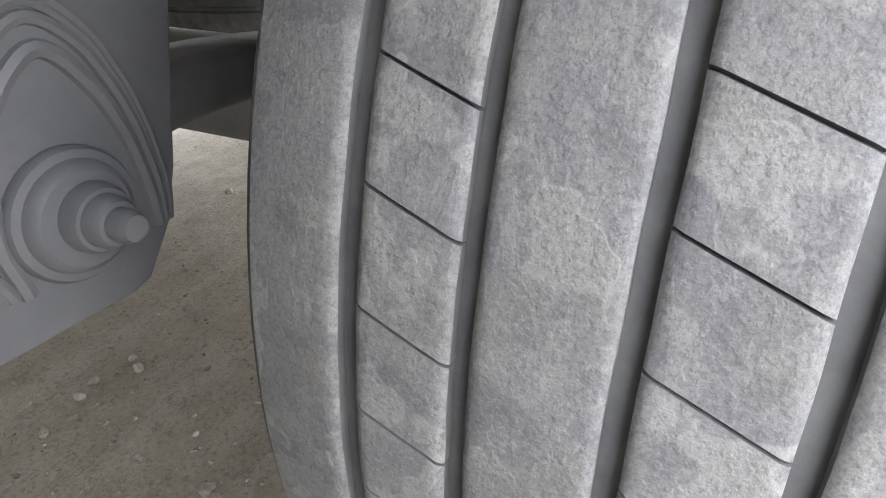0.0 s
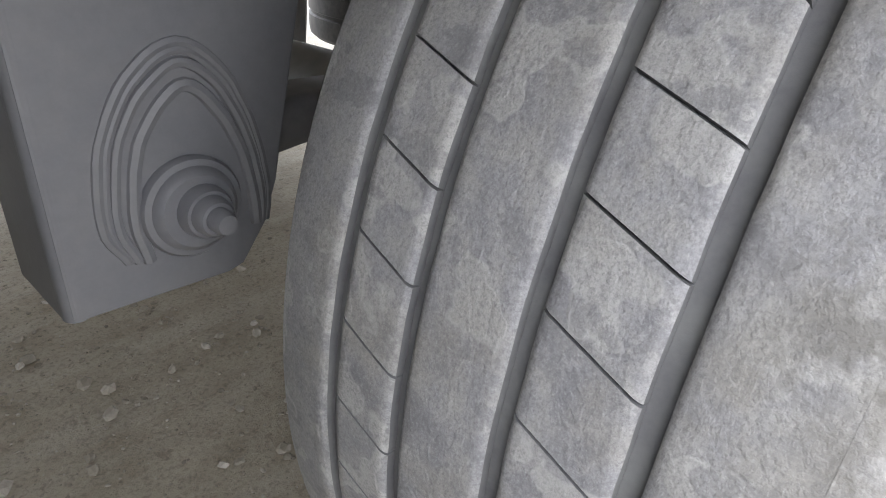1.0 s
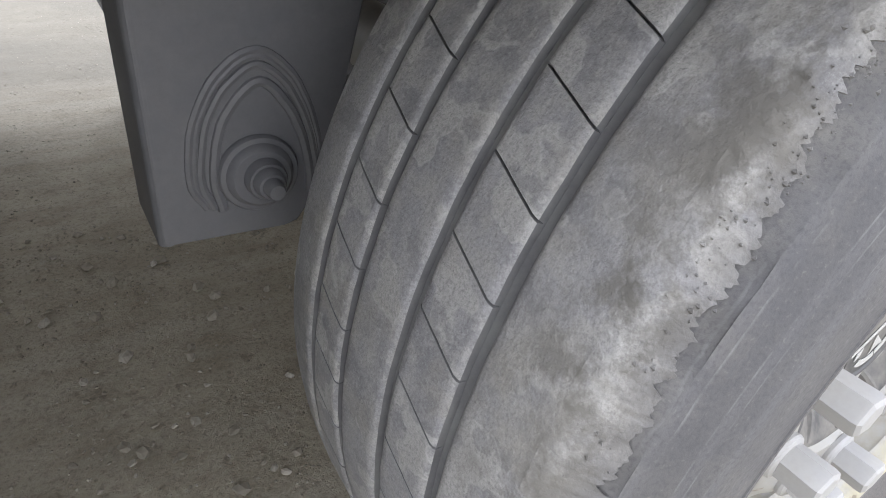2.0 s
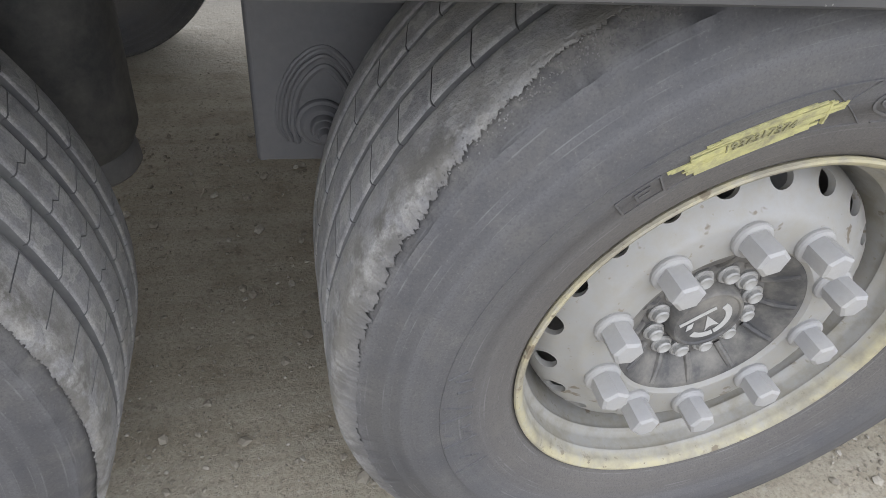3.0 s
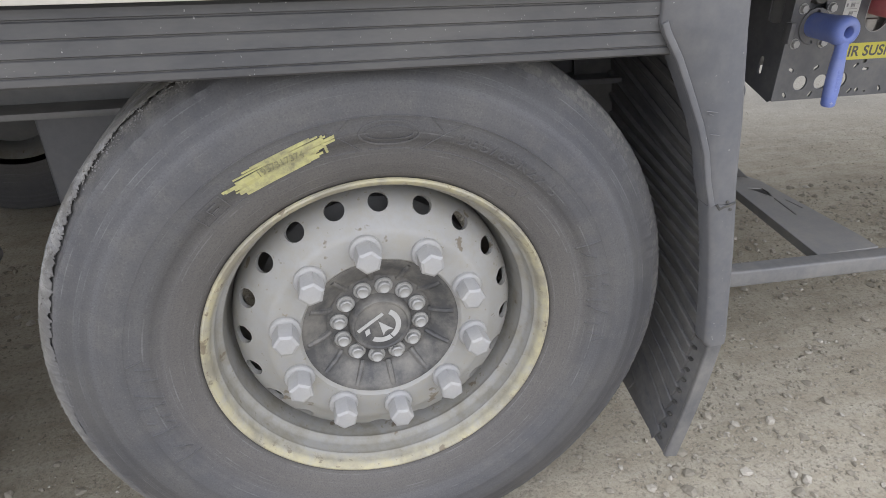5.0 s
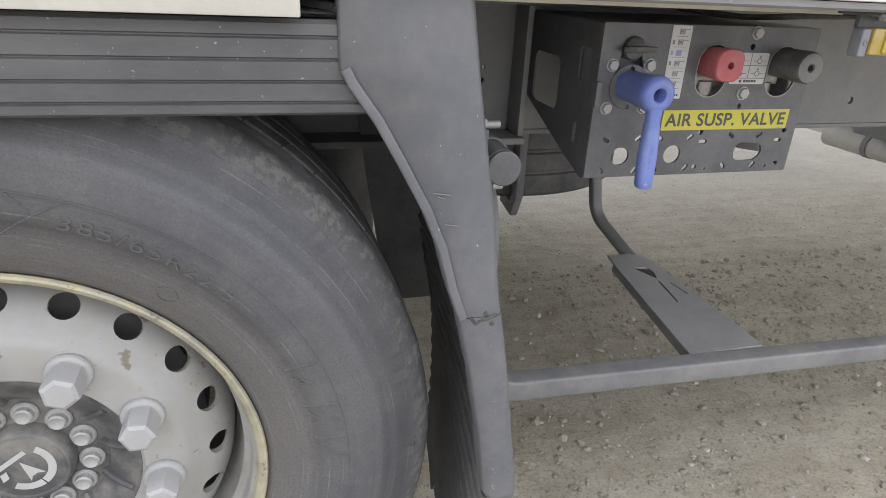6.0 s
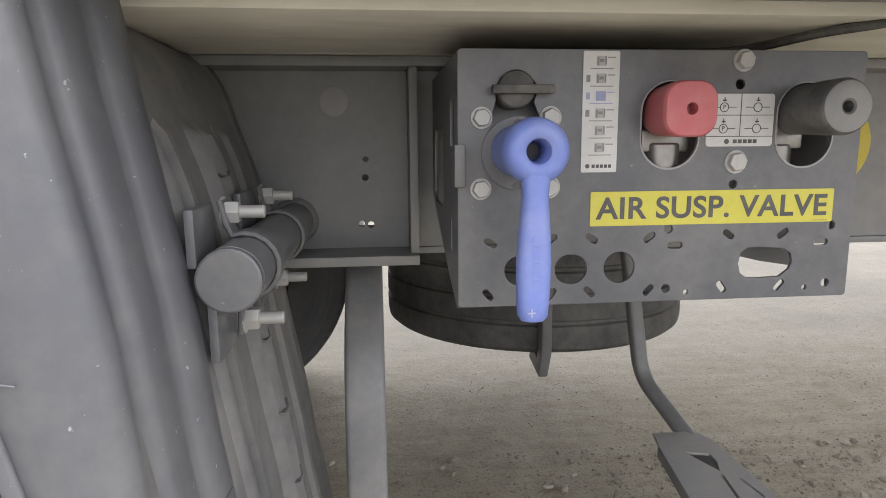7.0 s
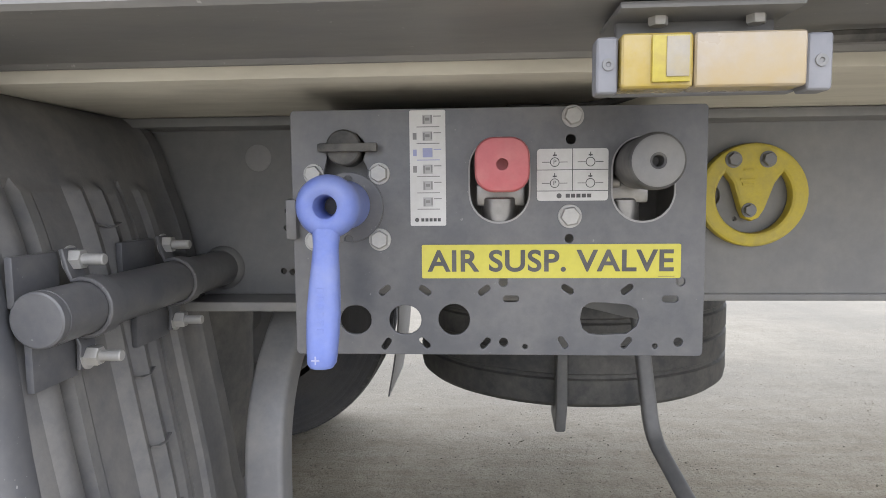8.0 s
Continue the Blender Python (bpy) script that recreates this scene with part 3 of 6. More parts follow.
def build_gravel():
    """Loose stones lying on the yard: small ones everywhere, a few bigger."""
    rng = random.Random(5)
    t = (1 + 5 ** 0.5) / 2
    ico = [(-1, t, 0), (1, t, 0), (-1, -t, 0), (1, -t, 0), (0, -1, t), (0, 1, t), (0, -1, -t), (0, 1, -t), (t, 0, -1), (t, 0, 1), (-t, 0, -1), (-t, 0, 1)]
    tri = [(0, 11, 5), (0, 5, 1), (0, 1, 7), (0, 7, 10), (0, 10, 11), (1, 5, 9), (5, 11, 4), (11, 10, 2), (10, 7, 6), (7, 1, 8),
           (3, 9, 4), (3, 4, 2), (3, 2, 6), (3, 6, 8), (3, 8, 9), (4, 9, 5), (2, 4, 11), (6, 2, 10), (8, 6, 7), (9, 8, 1)]
    verts, faces = [], []
    for k in range(62600):
        if k < 19000:
            x, y = rng.uniform(-2.2, 4.0), rng.uniform(-0.8, 4.2)
        elif k < 36000:
            x, y = rng.uniform(0.5, 3.0), rng.uniform(-0.5, 1.5)
        elif k < 43000:
            x, y = rng.uniform(-1.3, 0.3), rng.uniform(-0.4, 1.5)
        elif k >= 60000:
            x, y = rng.uniform(0.4, 3.2), rng.uniform(-0.9, 1.1)
            if noise.noise((x * 2.3, y * 2.3, 5.1)) < rng.uniform(-0.3, 0.55):
                continue
        else:
            x, y = rng.uniform(0.45, 2.6), rng.uniform(-0.6, 0.9)
            if noise.noise((x * 3.1, y * 3.1, 2.7)) < rng.uniform(-0.15, 0.5):
                continue
        if noise.noise((x * 0.9, y * 0.9, 7.7)) < rng.uniform(-0.7, 0.25):
            continue
        s = min((0.0019 if k < 19000 else 0.0017) * rng.paretovariate(2.0 if k < 19000 else 2.3), 0.014)
        if k >= 60000:
            s = min(0.0042 * rng.paretovariate(2.2), 0.014)
        a = rng.uniform(0, math.tau)
        sx, sy, sz = s * rng.uniform(0.7, 1.4), s * rng.uniform(0.7, 1.2), s * rng.uniform(0.45, 0.9)
        if y > 1.5 and s > 0.0045:
            continue
        z = ground_height(x, y) + sz * 0.35
        n0 = len(verts)
        for p in ico:
            j = rng.uniform(0.36, 0.66)
            px, py, pz = p[0] * sx * j, p[1] * sy * j, p[2] * sz * j
            verts.append((x + px * math.cos(a) - py * math.sin(a), y + px * math.sin(a) + py * math.cos(a), z + pz))
        faces += [(n0 + i, n0 + j, n0 + l) for i, j, l in tri]
    me = bpy.data.meshes.new("gravel")
    me.from_pydata(verts, [], faces)
    me.materials.append(M_STONE)
    return tagged(new("gravel", me), "loose pale stones scattered on the sand", "gravel", kind="stuff")


build_ground()
build_gravel()


# ------------------------------------------------------------ trailer structure
def build_body():
    """Box body above the chassis: floor slab, four walls and a roof; walls and roof are unseen, added to block the sky.
    """
    t = thing("trailer_body", (-1, 1.2, 1.118), "white painted trailer body above the chassis", "trailer body", kind="structure")
    for name, x0, x1, y0, y1, z0, z1 in (("load_floor", -8, 6, -0.055, 2.53, 1.118, 1.150), ("side_wall", -8, 6, -0.055, -0.015, 1.1505, 3.86), ("side_wall", -8, 6, 2.49, 2.53, 1.1505, 3.86),
                                         ("front_wall", 5.96, 6, -0.0145, 2.4895, 1.1505, 3.86), ("rear_door", -8, -7.96, -0.0145, 2.4895, 1.1505, 3.86), ("roof", -8, 6, -0.055, 2.53, 3.8605, 3.90)):
        part(name, box(bmesh.new(), x0, x1, y0, y1, z0, z1, 0.004), M_BODY, t)
    return t


def build_floor_underside():
    """Boards under the load floor, resting on the beams."""
    t = thing("floor_underside", (0, 1.2, 1.096), "pale dusty floor boards seen from below", "floor", kind="structure")
    y = 0.128
    while y < 2.3:
        part("floor_board", box(bmesh.new(), -8, 6, y, y + 0.237, 1.096, 1.117, 0.002), M_FLOORWOOD, t)
        y += 0.24
    return t


def extrude_x(profile, x0, x1):
    """A closed (y, z) profile drawn out along the trailer."""
    bm = bmesh.new()
    a = [bm.verts.new((x0, y, z)) for y, z in profile]
    b = [bm.verts.new((x1, y, z)) for y, z in profile]
    n = len(profile)
    for k in range(n):
        bm.faces.new([a[k], a[(k + 1) % n], b[(k + 1) % n], b[k]])
    bm.faces.new(a[::-1])
    bm.faces.new(b)
    return bm


def build_side_beam():
    prof = [(-0.050, 1.117), (-0.050, 1.110), (-0.046, 1.107), (-0.030, 1.107), (-0.026, 1.110), (0.112, 1.110), (0.115, 1.106), (0.121, 1.106), (0.125, 1.110), (0.125, 1.117)]
    return single("side_beam", extrude_x(prof, 0.535, 6.0), M_BEAM, "dark grey painted side beam under the body edge", "beam", kind="structure")


def build_chassis():
    t = thing("chassis_beam", (0.7, 0.42, 0.86), "dark grey steel chassis beam with drilled web", "chassis beam", kind="structure")
    holes = [disc_outline(0.709, 0.975, 0.0035, 10), disc_outline(0.708, 0.952, 0.0042, 10), disc_outline(0.702, 0.893, 0.0042, 10), disc_outline(0.714, 0.892, 0.0042, 10), disc_outline(1.262, 0.99, 0.016, 18), disc_outline(1.56, 0.912, 0.008, 12)]
    for dx, dz in ((-0.04, 0.03), (0.04, 0.03), (-0.03, -0.03), (0.035, -0.03)):
        holes.append(disc_outline(1.262 + dx, 0.99 + dz, 0.003, 8))
    me = upright(plate_mesh([(-7.5, 0.862), (5.5, 0.862), (5.5, 1.095), (-7.5, 1.095)], holes, 0.008), 0.424)
    part_mesh("web", me, M_STEEL, t)
    part("bottom_flange", box(bmesh.new(), -7.5, 0.772, 0.352, 0.50, 0.850, 0.862, 0.002), M_STEEL, t)
    part("bottom_flange", box(bmesh.new(), 0.772, 5.5, 0.417, 0.50, 0.853, 0.862, 0.002), M_STEEL, t)
    part("top_flange", box(bmesh.new(), -7.5, 5.5, 0.37, 0.48, 1.083, 1.095, 0.002), M_STEEL, t)
    bm = box(bmesh.new(), 0.762, 0.772, 0.362, 0.42, 0.863, 1.082, 0.001)
    part("web_stiffener", bm, M_STEEL, t)
    bm = lathe(bmesh.new(), [(0, 0), (0, 0.018), (0.0006, 0.0178), (0.0010, 0.016), (0.0010, 0)], (0.672, 0.4201, 1.046), (0, -1, 0), 24)
    part("blanking_plug", bm, M_FOOT, t, "pale blanking plug")
    # far chassis beam
    f = thing("chassis_beam", (0.7, 1.98, 0.86), "dark grey steel chassis beam on the far side", "chassis beam", kind="structure")
    part("web", box(bmesh.new(), -7.5, 5.5, 1.972, 1.98, 0.862, 1.095, 0.001), M_STEEL, f)
    part("bottom_flange", box(bmesh.new(), -7.5, 5.5, 1.91, 2.04, 0.848, 0.862, 0.002), M_STEEL, f)


build_body()
build_floor_underside()
build_side_beam()
build_chassis()


def build_side_rail():
    """Ribbed aluminium plank that runs over the wheels."""
    face, back = -0.032, 0.0
    prof = [(back, 0.989), (face + 0.004, 0.989), (face, 0.992)]
    for z in (1.002, 1.022, 1.043, 1.064):
        prof += [(face, z - 0.0022), (face + 0.0022, z - 0.0006), (face + 0.0022, z + 0.0006), (face - 0.001, z + 0.002)]
    prof += [(face, 1.076), (face + 0.004, 1.080), (back, 1.080)]
    t = thing("side_rail", (-1.0, -0.02, 0.985), "grey painted ribbed aluminium side rail above the wheels", "rail")
    part("plank", extrude_x(prof, -6.0, 0.436), M_RAIL, t)
    part("edge_strip", box(bmesh.new(), -6.0, 0.362, -0.046, -0.0565, 1.083, 1.112, 0.002), M_CREAM, t, "cream painted edge strip")
    return t


build_side_rail()


# ------------------------------------------------------------ wheels
RT, WHEEL_Z = 0.5292, 0.52
SIDE = [(0.528, 0.045), (0.5262, 0.036), (0.522, 0.0285), (0.515, 0.0215), (0.500, 0.0110), (0.4995, 0.0100), (0.478, 0.0015), (0.4775, 0.0005), (0.455, -0.0060), (0.4545, -0.0070),
        (0.430, -0.0105), (0.405, -0.0110), (0.4045, -0.0120), (0.385, -0.0085), (0.368, -0.0045), (0.3675, -0.0035), (0.352, -0.0005), (0.335, 0.004), (0.320, 0.0095), (0.308, 0.016), (0.300, 0.022), (0.296, 0.030)]


def side_y(r):
    for (r0, y0), (r1, y1) in zip(SIDE, SIDE[1:]):
        if r1 <= r <= r0:
            return y0 + (y1 - y0) * (r0 - r) / max(r0 - r1, 1e-6)
    return SIDE[0][1] if r > SIDE[0][0] else SIDE[-1][1]


def crown(y):
    return RT - (0.05 if y < 0.197 else 0.08) * (y - 0.197) ** 2 - 1.5 * max(0.0, 0.070 - y) ** 2 - 1.6 * max(0.0, y - 0.285) ** 2


def polar(th, r, y):
    return (r * math.cos(th), y, r * math.sin(th))


# rib edges across the tread (y0, y1), sipes on it, phase in degrees of the sipe at y1
GROOVES = [(0.099, 0.110), (0.163, 0.173), (0.229, 0.238), (0.285, 0.295)]


def tread_mesh(all_sipes, seed):
    """Five ribs with narrow slanted sipes, and the four grooves between them as a second mesh."""
    verts, faces, dark = [], [], []
    rng = random.Random(seed)
    n_sipe, depth = 62, 0.0130 if all_sipes else 0.0085
    pitch = math.tau / n_sipe
    ribs = [(0.045, 0.099, all_sipes, 153.0), (0.110, 0.163, True, 151.9), (0.173, 0.229, all_sipes, 150.5), (0.238, 0.285, True, 152.4), (0.295, 0.350, all_sipes, 151.5)]
    for ri, (y0, y1, sipes, phase) in enumerate(ribs):
        if all_sipes:
            y0, y1 = y0 + (0.003 if ri else 0), y1 - 0.003
        slope = radians(-40.0)
        if all_sipes:
            slope = radians((18.0, 33.0, 30.0, 37.0, 33.0)[ri])
            phase = (32.2, 32.9, 36.3, 40.7, 38.0)[ri]
        cuts = 0.0009 / RT
        cols = []
        for s in range(n_sipe):
            th = radians(phase) + s * pitch + radians(rng.uniform(-0.12, 0.12))
            if sipes:
                cols += [(th - cuts, 0.0), (th - cuts * 0.4, 0.0055), (th + cuts * 0.4, 0.0055), (th + cuts, 0.0)]
            else:
                cols += [(th, 0.0)]
            cols += [(th + pitch * k / 6, 0.0) for k in range(1, 6)]
        lines = [("wall", y0), ("top", y0), ("top", y0 + 0.0014), ("top", y0 + 0.0040)] + [("top", y0 + (y1 - y0) * k / 6) for k in range(1, 6)]
        lines += [("top", y1 - 0.0040), ("top", y1 - 0.0014), ("top", y1), ("wall", y1)]
        base = len(verts)
        for th0, cut in cols:
            for kind, y in lines:
                edge = abs(y - y0) < 1e-6 or abs(y - y1) < 1e-6
                th = th0 + slope * (y - y1)
                if all_sipes and ri == 2 and y < 0.5 * (y0 + y1) - 0.001:
                    th += radians(1.0)
                wob = 0.00045 * noise.noise((math.cos(th) * 16, math.sin(th) * 16, y * 9 + ri * 3.1)) if edge else 0.0
                r = crown(y) - cut + 0.0007 * noise.noise((math.cos(th) * 26, y * 50, math.sin(th) * 26))
                if kind == "top":
                    d = min(y - y0 if ri else 1.0, y1 - y if ri < 4 else 1.0)
                    r -= 0.0026 * max(0.0, 1.0 - d / 0.0042) ** 2
                if (ri == 0 and y == y0) or (ri == 4 and y == y1):
                    wob, r = 0.0, crown(y)
                elif kind == "wall":
                    r = crown(y) - depth - 0.001
                verts.append(polar(th, r, y + wob))
        w, c = len(lines), len(cols)
        for a in range(c):
            b = (a + 1) % c
            for k in range(w - 1):
                inside = (k == 0 and ri > 0) or k == w - 2 or cols[a][1] > 0 or cols[b][1] > 0
                (dark if inside else faces).append((base + a * w + k, base + b * w + k, base + b * w + k + 1, base + a * w + k + 1))
    for y0, y1 in GROOVES:
        base, segs = len(verts), 180
        for s in range(segs):
            th = math.tau * s / segs
            for y in (y0 - 0.005, (y0 + y1) / 2, y1 + 0.005):
                verts.append(polar(th, crown(y) - depth + 0.0008 * noise.noise((math.cos(th) * 20, math.sin(th) * 20, y * 30)), y))
        for s in range(segs):
            q = (s + 1) % segs
            for k in range(2):
                dark.append((base + s * 3 + k, base + q * 3 + k, base + q * 3 + k + 1, base + s * 3 + k + 1))
    out = []
    for name, some in (("tread", faces), ("groove", dark)):
        used = sorted({i for f in some for i in f})
        at = {i: k for k, i in enumerate(used)}
        me = bpy.data.meshes.new(name)
        me.from_pydata([verts[i] for i in used], [], [tuple(at[i] for i in f) for f in some])
        out.append(me)
    return out


def shoulder_mesh(seed, even):
    """Torn outer edge of the tread: a layer of rubber that ends in a ragged line."""
    verts, faces = [], []
    segs, rows = 2400, 9
    line = [(crown(0.045) + 0.0001, 0.0451), (0.5262, 0.0390), (0.5238, 0.0325), (0.5192, 0.0262), (0.5128, 0.0200), (0.5045, 0.0138), (0.4950, 0.0080)]
    rng = random.Random(seed + 40)
    for s in range(segs):
        th = math.tau * s / segs
        c, q = math.cos(th), math.sin(th)
        worn = min(max(0.5 - 0.9 * math.cos(th - 0.45), 0.3), 1.0)
        ripped = min(max(1.25 - abs(math.degrees(th) - 118) / 38, 0.0), 1.0)
        if even:
            worn, ripped = 0.25, 0.45
        torn = (3.3 if even else 1.65 * ripped + 5.7 * (1 - ripped)) + worn * (0.8 * noise.noise((c * 5 + seed, q * 5, 0.5)) + 0.35 * noise.noise((c * 17, q * 17, 2.5 + seed)) + 0.5 * noise.noise((c * 60, q * 60, 1.5)) + 0.45 * noise.noise((c * 130, q * 130, 3.5)) + 0.30 * noise.noise((c * 290, q * 290, 5.5)))
        torn = min(max(torn + ripped * rng.uniform(-0.3, 0.3), 1.1), 5.9)
        for k in range(rows):
            u = torn * min(k, rows - 2) / (rows - 2)
            a = int(u)
            r = line[a][0] + (line[a + 1][0] - line[a][0]) * (u - a)
            y = line[a][1] + (line[a + 1][1] - line[a][1]) * (u - a)
            lump = 0.0013 * noise.noise((c * 70, q * 70, u * 1.7)) + 0.0008 * noise.noise((c * 160, q * 160, u * 3.1)) if k else 0.0
            if k > 4:
                lump += rng.uniform(-0.0003, 0.0002) * worn
            if k == rows - 1:
                lump = -0.0002 - 0.0020 * ripped
            verts.append(polar(th, r + lump * 0.75, y - lump * 0.65))
    for s in range(segs):
        b = (s + 1) % segs
        for k in range(rows - 1):
            faces.append((s * rows + k, b * rows + k, b * rows + k + 1, s * rows + k + 1))
    me = bpy.data.meshes.new("shoulder")
    me.from_pydata(verts, [], faces)
    return me


def sidewall_mesh(seed):
    """Outer wall below the torn shoulder, and the inner wall."""
    verts, faces = [], []
    segs = 420
    prof = [(0.5215, 0.0530), (0.5225, 0.0450), (0.5195, 0.0375), (0.5140, 0.0310), (0.5080, 0.0236)] + SIDE[4:]
    for s in range(segs):
        th = math.tau * s / segs
        c, q = math.cos(th), math.sin(th)
        for k, (r, y) in enumerate(prof):
            if k <= 6:
                r += 0.0016 * noise.noise((c * 40, q * 40, k * 1.3 + seed))
            verts.append(polar(th, r, y))
    w = len(prof)
    for s in range(segs):
        b = (s + 1) % segs
        for k in range(w - 1):
            faces.append((s * w + k, s * w + k + 1, b * w + k + 1, b * w + k))
    inner = [(0.5198, 0.3497), (0.5175, 0.3545), (0.511, 0.3595), (0.497, 0.367), (0.47, 0.378), (0.43, 0.391), (0.385, 0.395), (0.34, 0.386), (0.305, 0.372)]
    base, seg2 = len(verts), 120
    for s in range(seg2):
        th = math.tau * s / seg2
        for r, y in inner:
            verts.append(polar(th, r, y))
    w = len(inner)
    for s in range(seg2):
        b = (s + 1) % seg2
        for k in range(w - 1):
            faces.append((base + s * w + k, base + b * w + k, base + b * w + k + 1, base + s * w + k + 1))
    me = bpy.data.meshes.new("sidewall")
    me.from_pydata(verts, [], faces)
    return me


def wrapped(me, r0, deg, lift, flip=False):
    """Bends a flat sheet (x along the arc, y outward) onto the sidewall."""
    for v in me.vertices:
        th = radians(deg) - v.co.x / r0 * (-1 if flip else 1)
        r = r0 + v.co.y * (-1 if flip else 1)
        h = lift if v.co.z > 0 else -0.001
        v.co = polar(th, r, side_y(r) - h)
    return me


def merged(meshes, name):
    bm = bmesh.new()
    for me in meshes:
        bm.from_mesh(me)
    out = bpy.data.meshes.new(name)
    bm.to_mesh(out)
    bm.free()
    return out


def strip_mesh(w, h, n=12, thick=0.0008, cx=0.0, cy=0.0, skew=0.0):
    """A low bar, cut up along its length so that it can bend."""
    bm = bmesh.new()
    for k in range(n):
        x0, x1 = cx - w / 2 + w * k / n, cx - w / 2 + w * (k + 1) / n
        y0, y1 = cy + skew * (x0 - cx), cy + skew * (x1 - cx)
        t = [bm.verts.new(p) for p in ((x0, y0 - h / 2, thick), (x1, y1 - h / 2, thick), (x1, y1 + h / 2, thick), (x0, y0 + h / 2, thick))]
        b = [bm.verts.new((v.co.x, v.co.y, -thick)) for v in t]
        bm.faces.new(t)
        for i in range(4):
            j = (i + 1) % 4
            if (i == 1 and k < n - 1) or (i == 3 and k > 0):
                continue
            bm.faces.new([t[j], t[i], b[i], b[j]])
    me = bpy.data.meshes.new("bar")
    bmesh.ops.remove_doubles(bm, verts=bm.verts[:], dist=1e-5)
    bm.to_mesh(me)
    bm.free()
    return me


def ring_mesh(rx, ry, wide, n=40, thick=0.0008):
    """A low oval ring on the flat."""
    bm = bmesh.new()
    rows = []
    for k in range(n):
        a = math.tau * k / n
        c, s = math.cos(a), math.sin(a)
        rows.append([bm.verts.new(p) for p in ((rx * c, ry * s, -thick), (rx * c, ry * s, thick), ((rx - wide) * c, (ry - wide) * s, thick), ((rx - wide) * c, (ry - wide) * s, -thick))])
    for p, q in zip(rows, rows[1:] + rows[:1]):
        for k in range(3):
            bm.faces.new([p[k], q[k], q[k + 1], p[k + 1]])
    me = bpy.data.meshes.new("ring")
    bm.to_mesh(me)
    bm.free()
    return me


def raised_line(ends, wide, lift, n=10):
    """A low ridge on the sidewall between two places given by radius and angle in degrees."""
    (ra, da), (rb, db) = ends
    verts, faces = [], []
    for k in range(n + 1):
        f = k / n
        r, th = ra + (rb - ra) * f, radians(da + (db - da) * f)
        along = Vector((rb - ra, radians(db - da) * r)).normalized() * wide / 2
        for u, h in ((-1.0, -0.0010), (-0.45, lift), (0.45, lift), (1.0, -0.0010)):
            rr, tt = r - along.y * u, th + along.x * u / r
            verts.append(polar(tt, rr, side_y(rr) - h))
    for k in range(n):
        for i in range(3):
            faces.append((4 * k + i, 4 * k + i + 1, 4 * k + i + 5, 4 * k + i + 4))
    faces += [(0, 1, 2, 3), (4 * n + 3, 4 * n + 2, 4 * n + 1, 4 * n)]
    me = bpy.data.meshes.new("raised_line")
    me.from_pydata(verts, [], faces)
    return me


def fitted(me, wide, high):
    """Scales flat lettering to a width and height about its middle."""
    xs, ys = [v.co.x for v in me.vertices], [v.co.y for v in me.vertices]
    for v in me.vertices:
        v.co.x = (v.co.x - (max(xs) + min(xs)) / 2) * wide / (max(xs) - min(xs))
        v.co.y = (v.co.y - (max(ys) + min(ys)) / 2) * high / (max(ys) - min(ys))
    return me


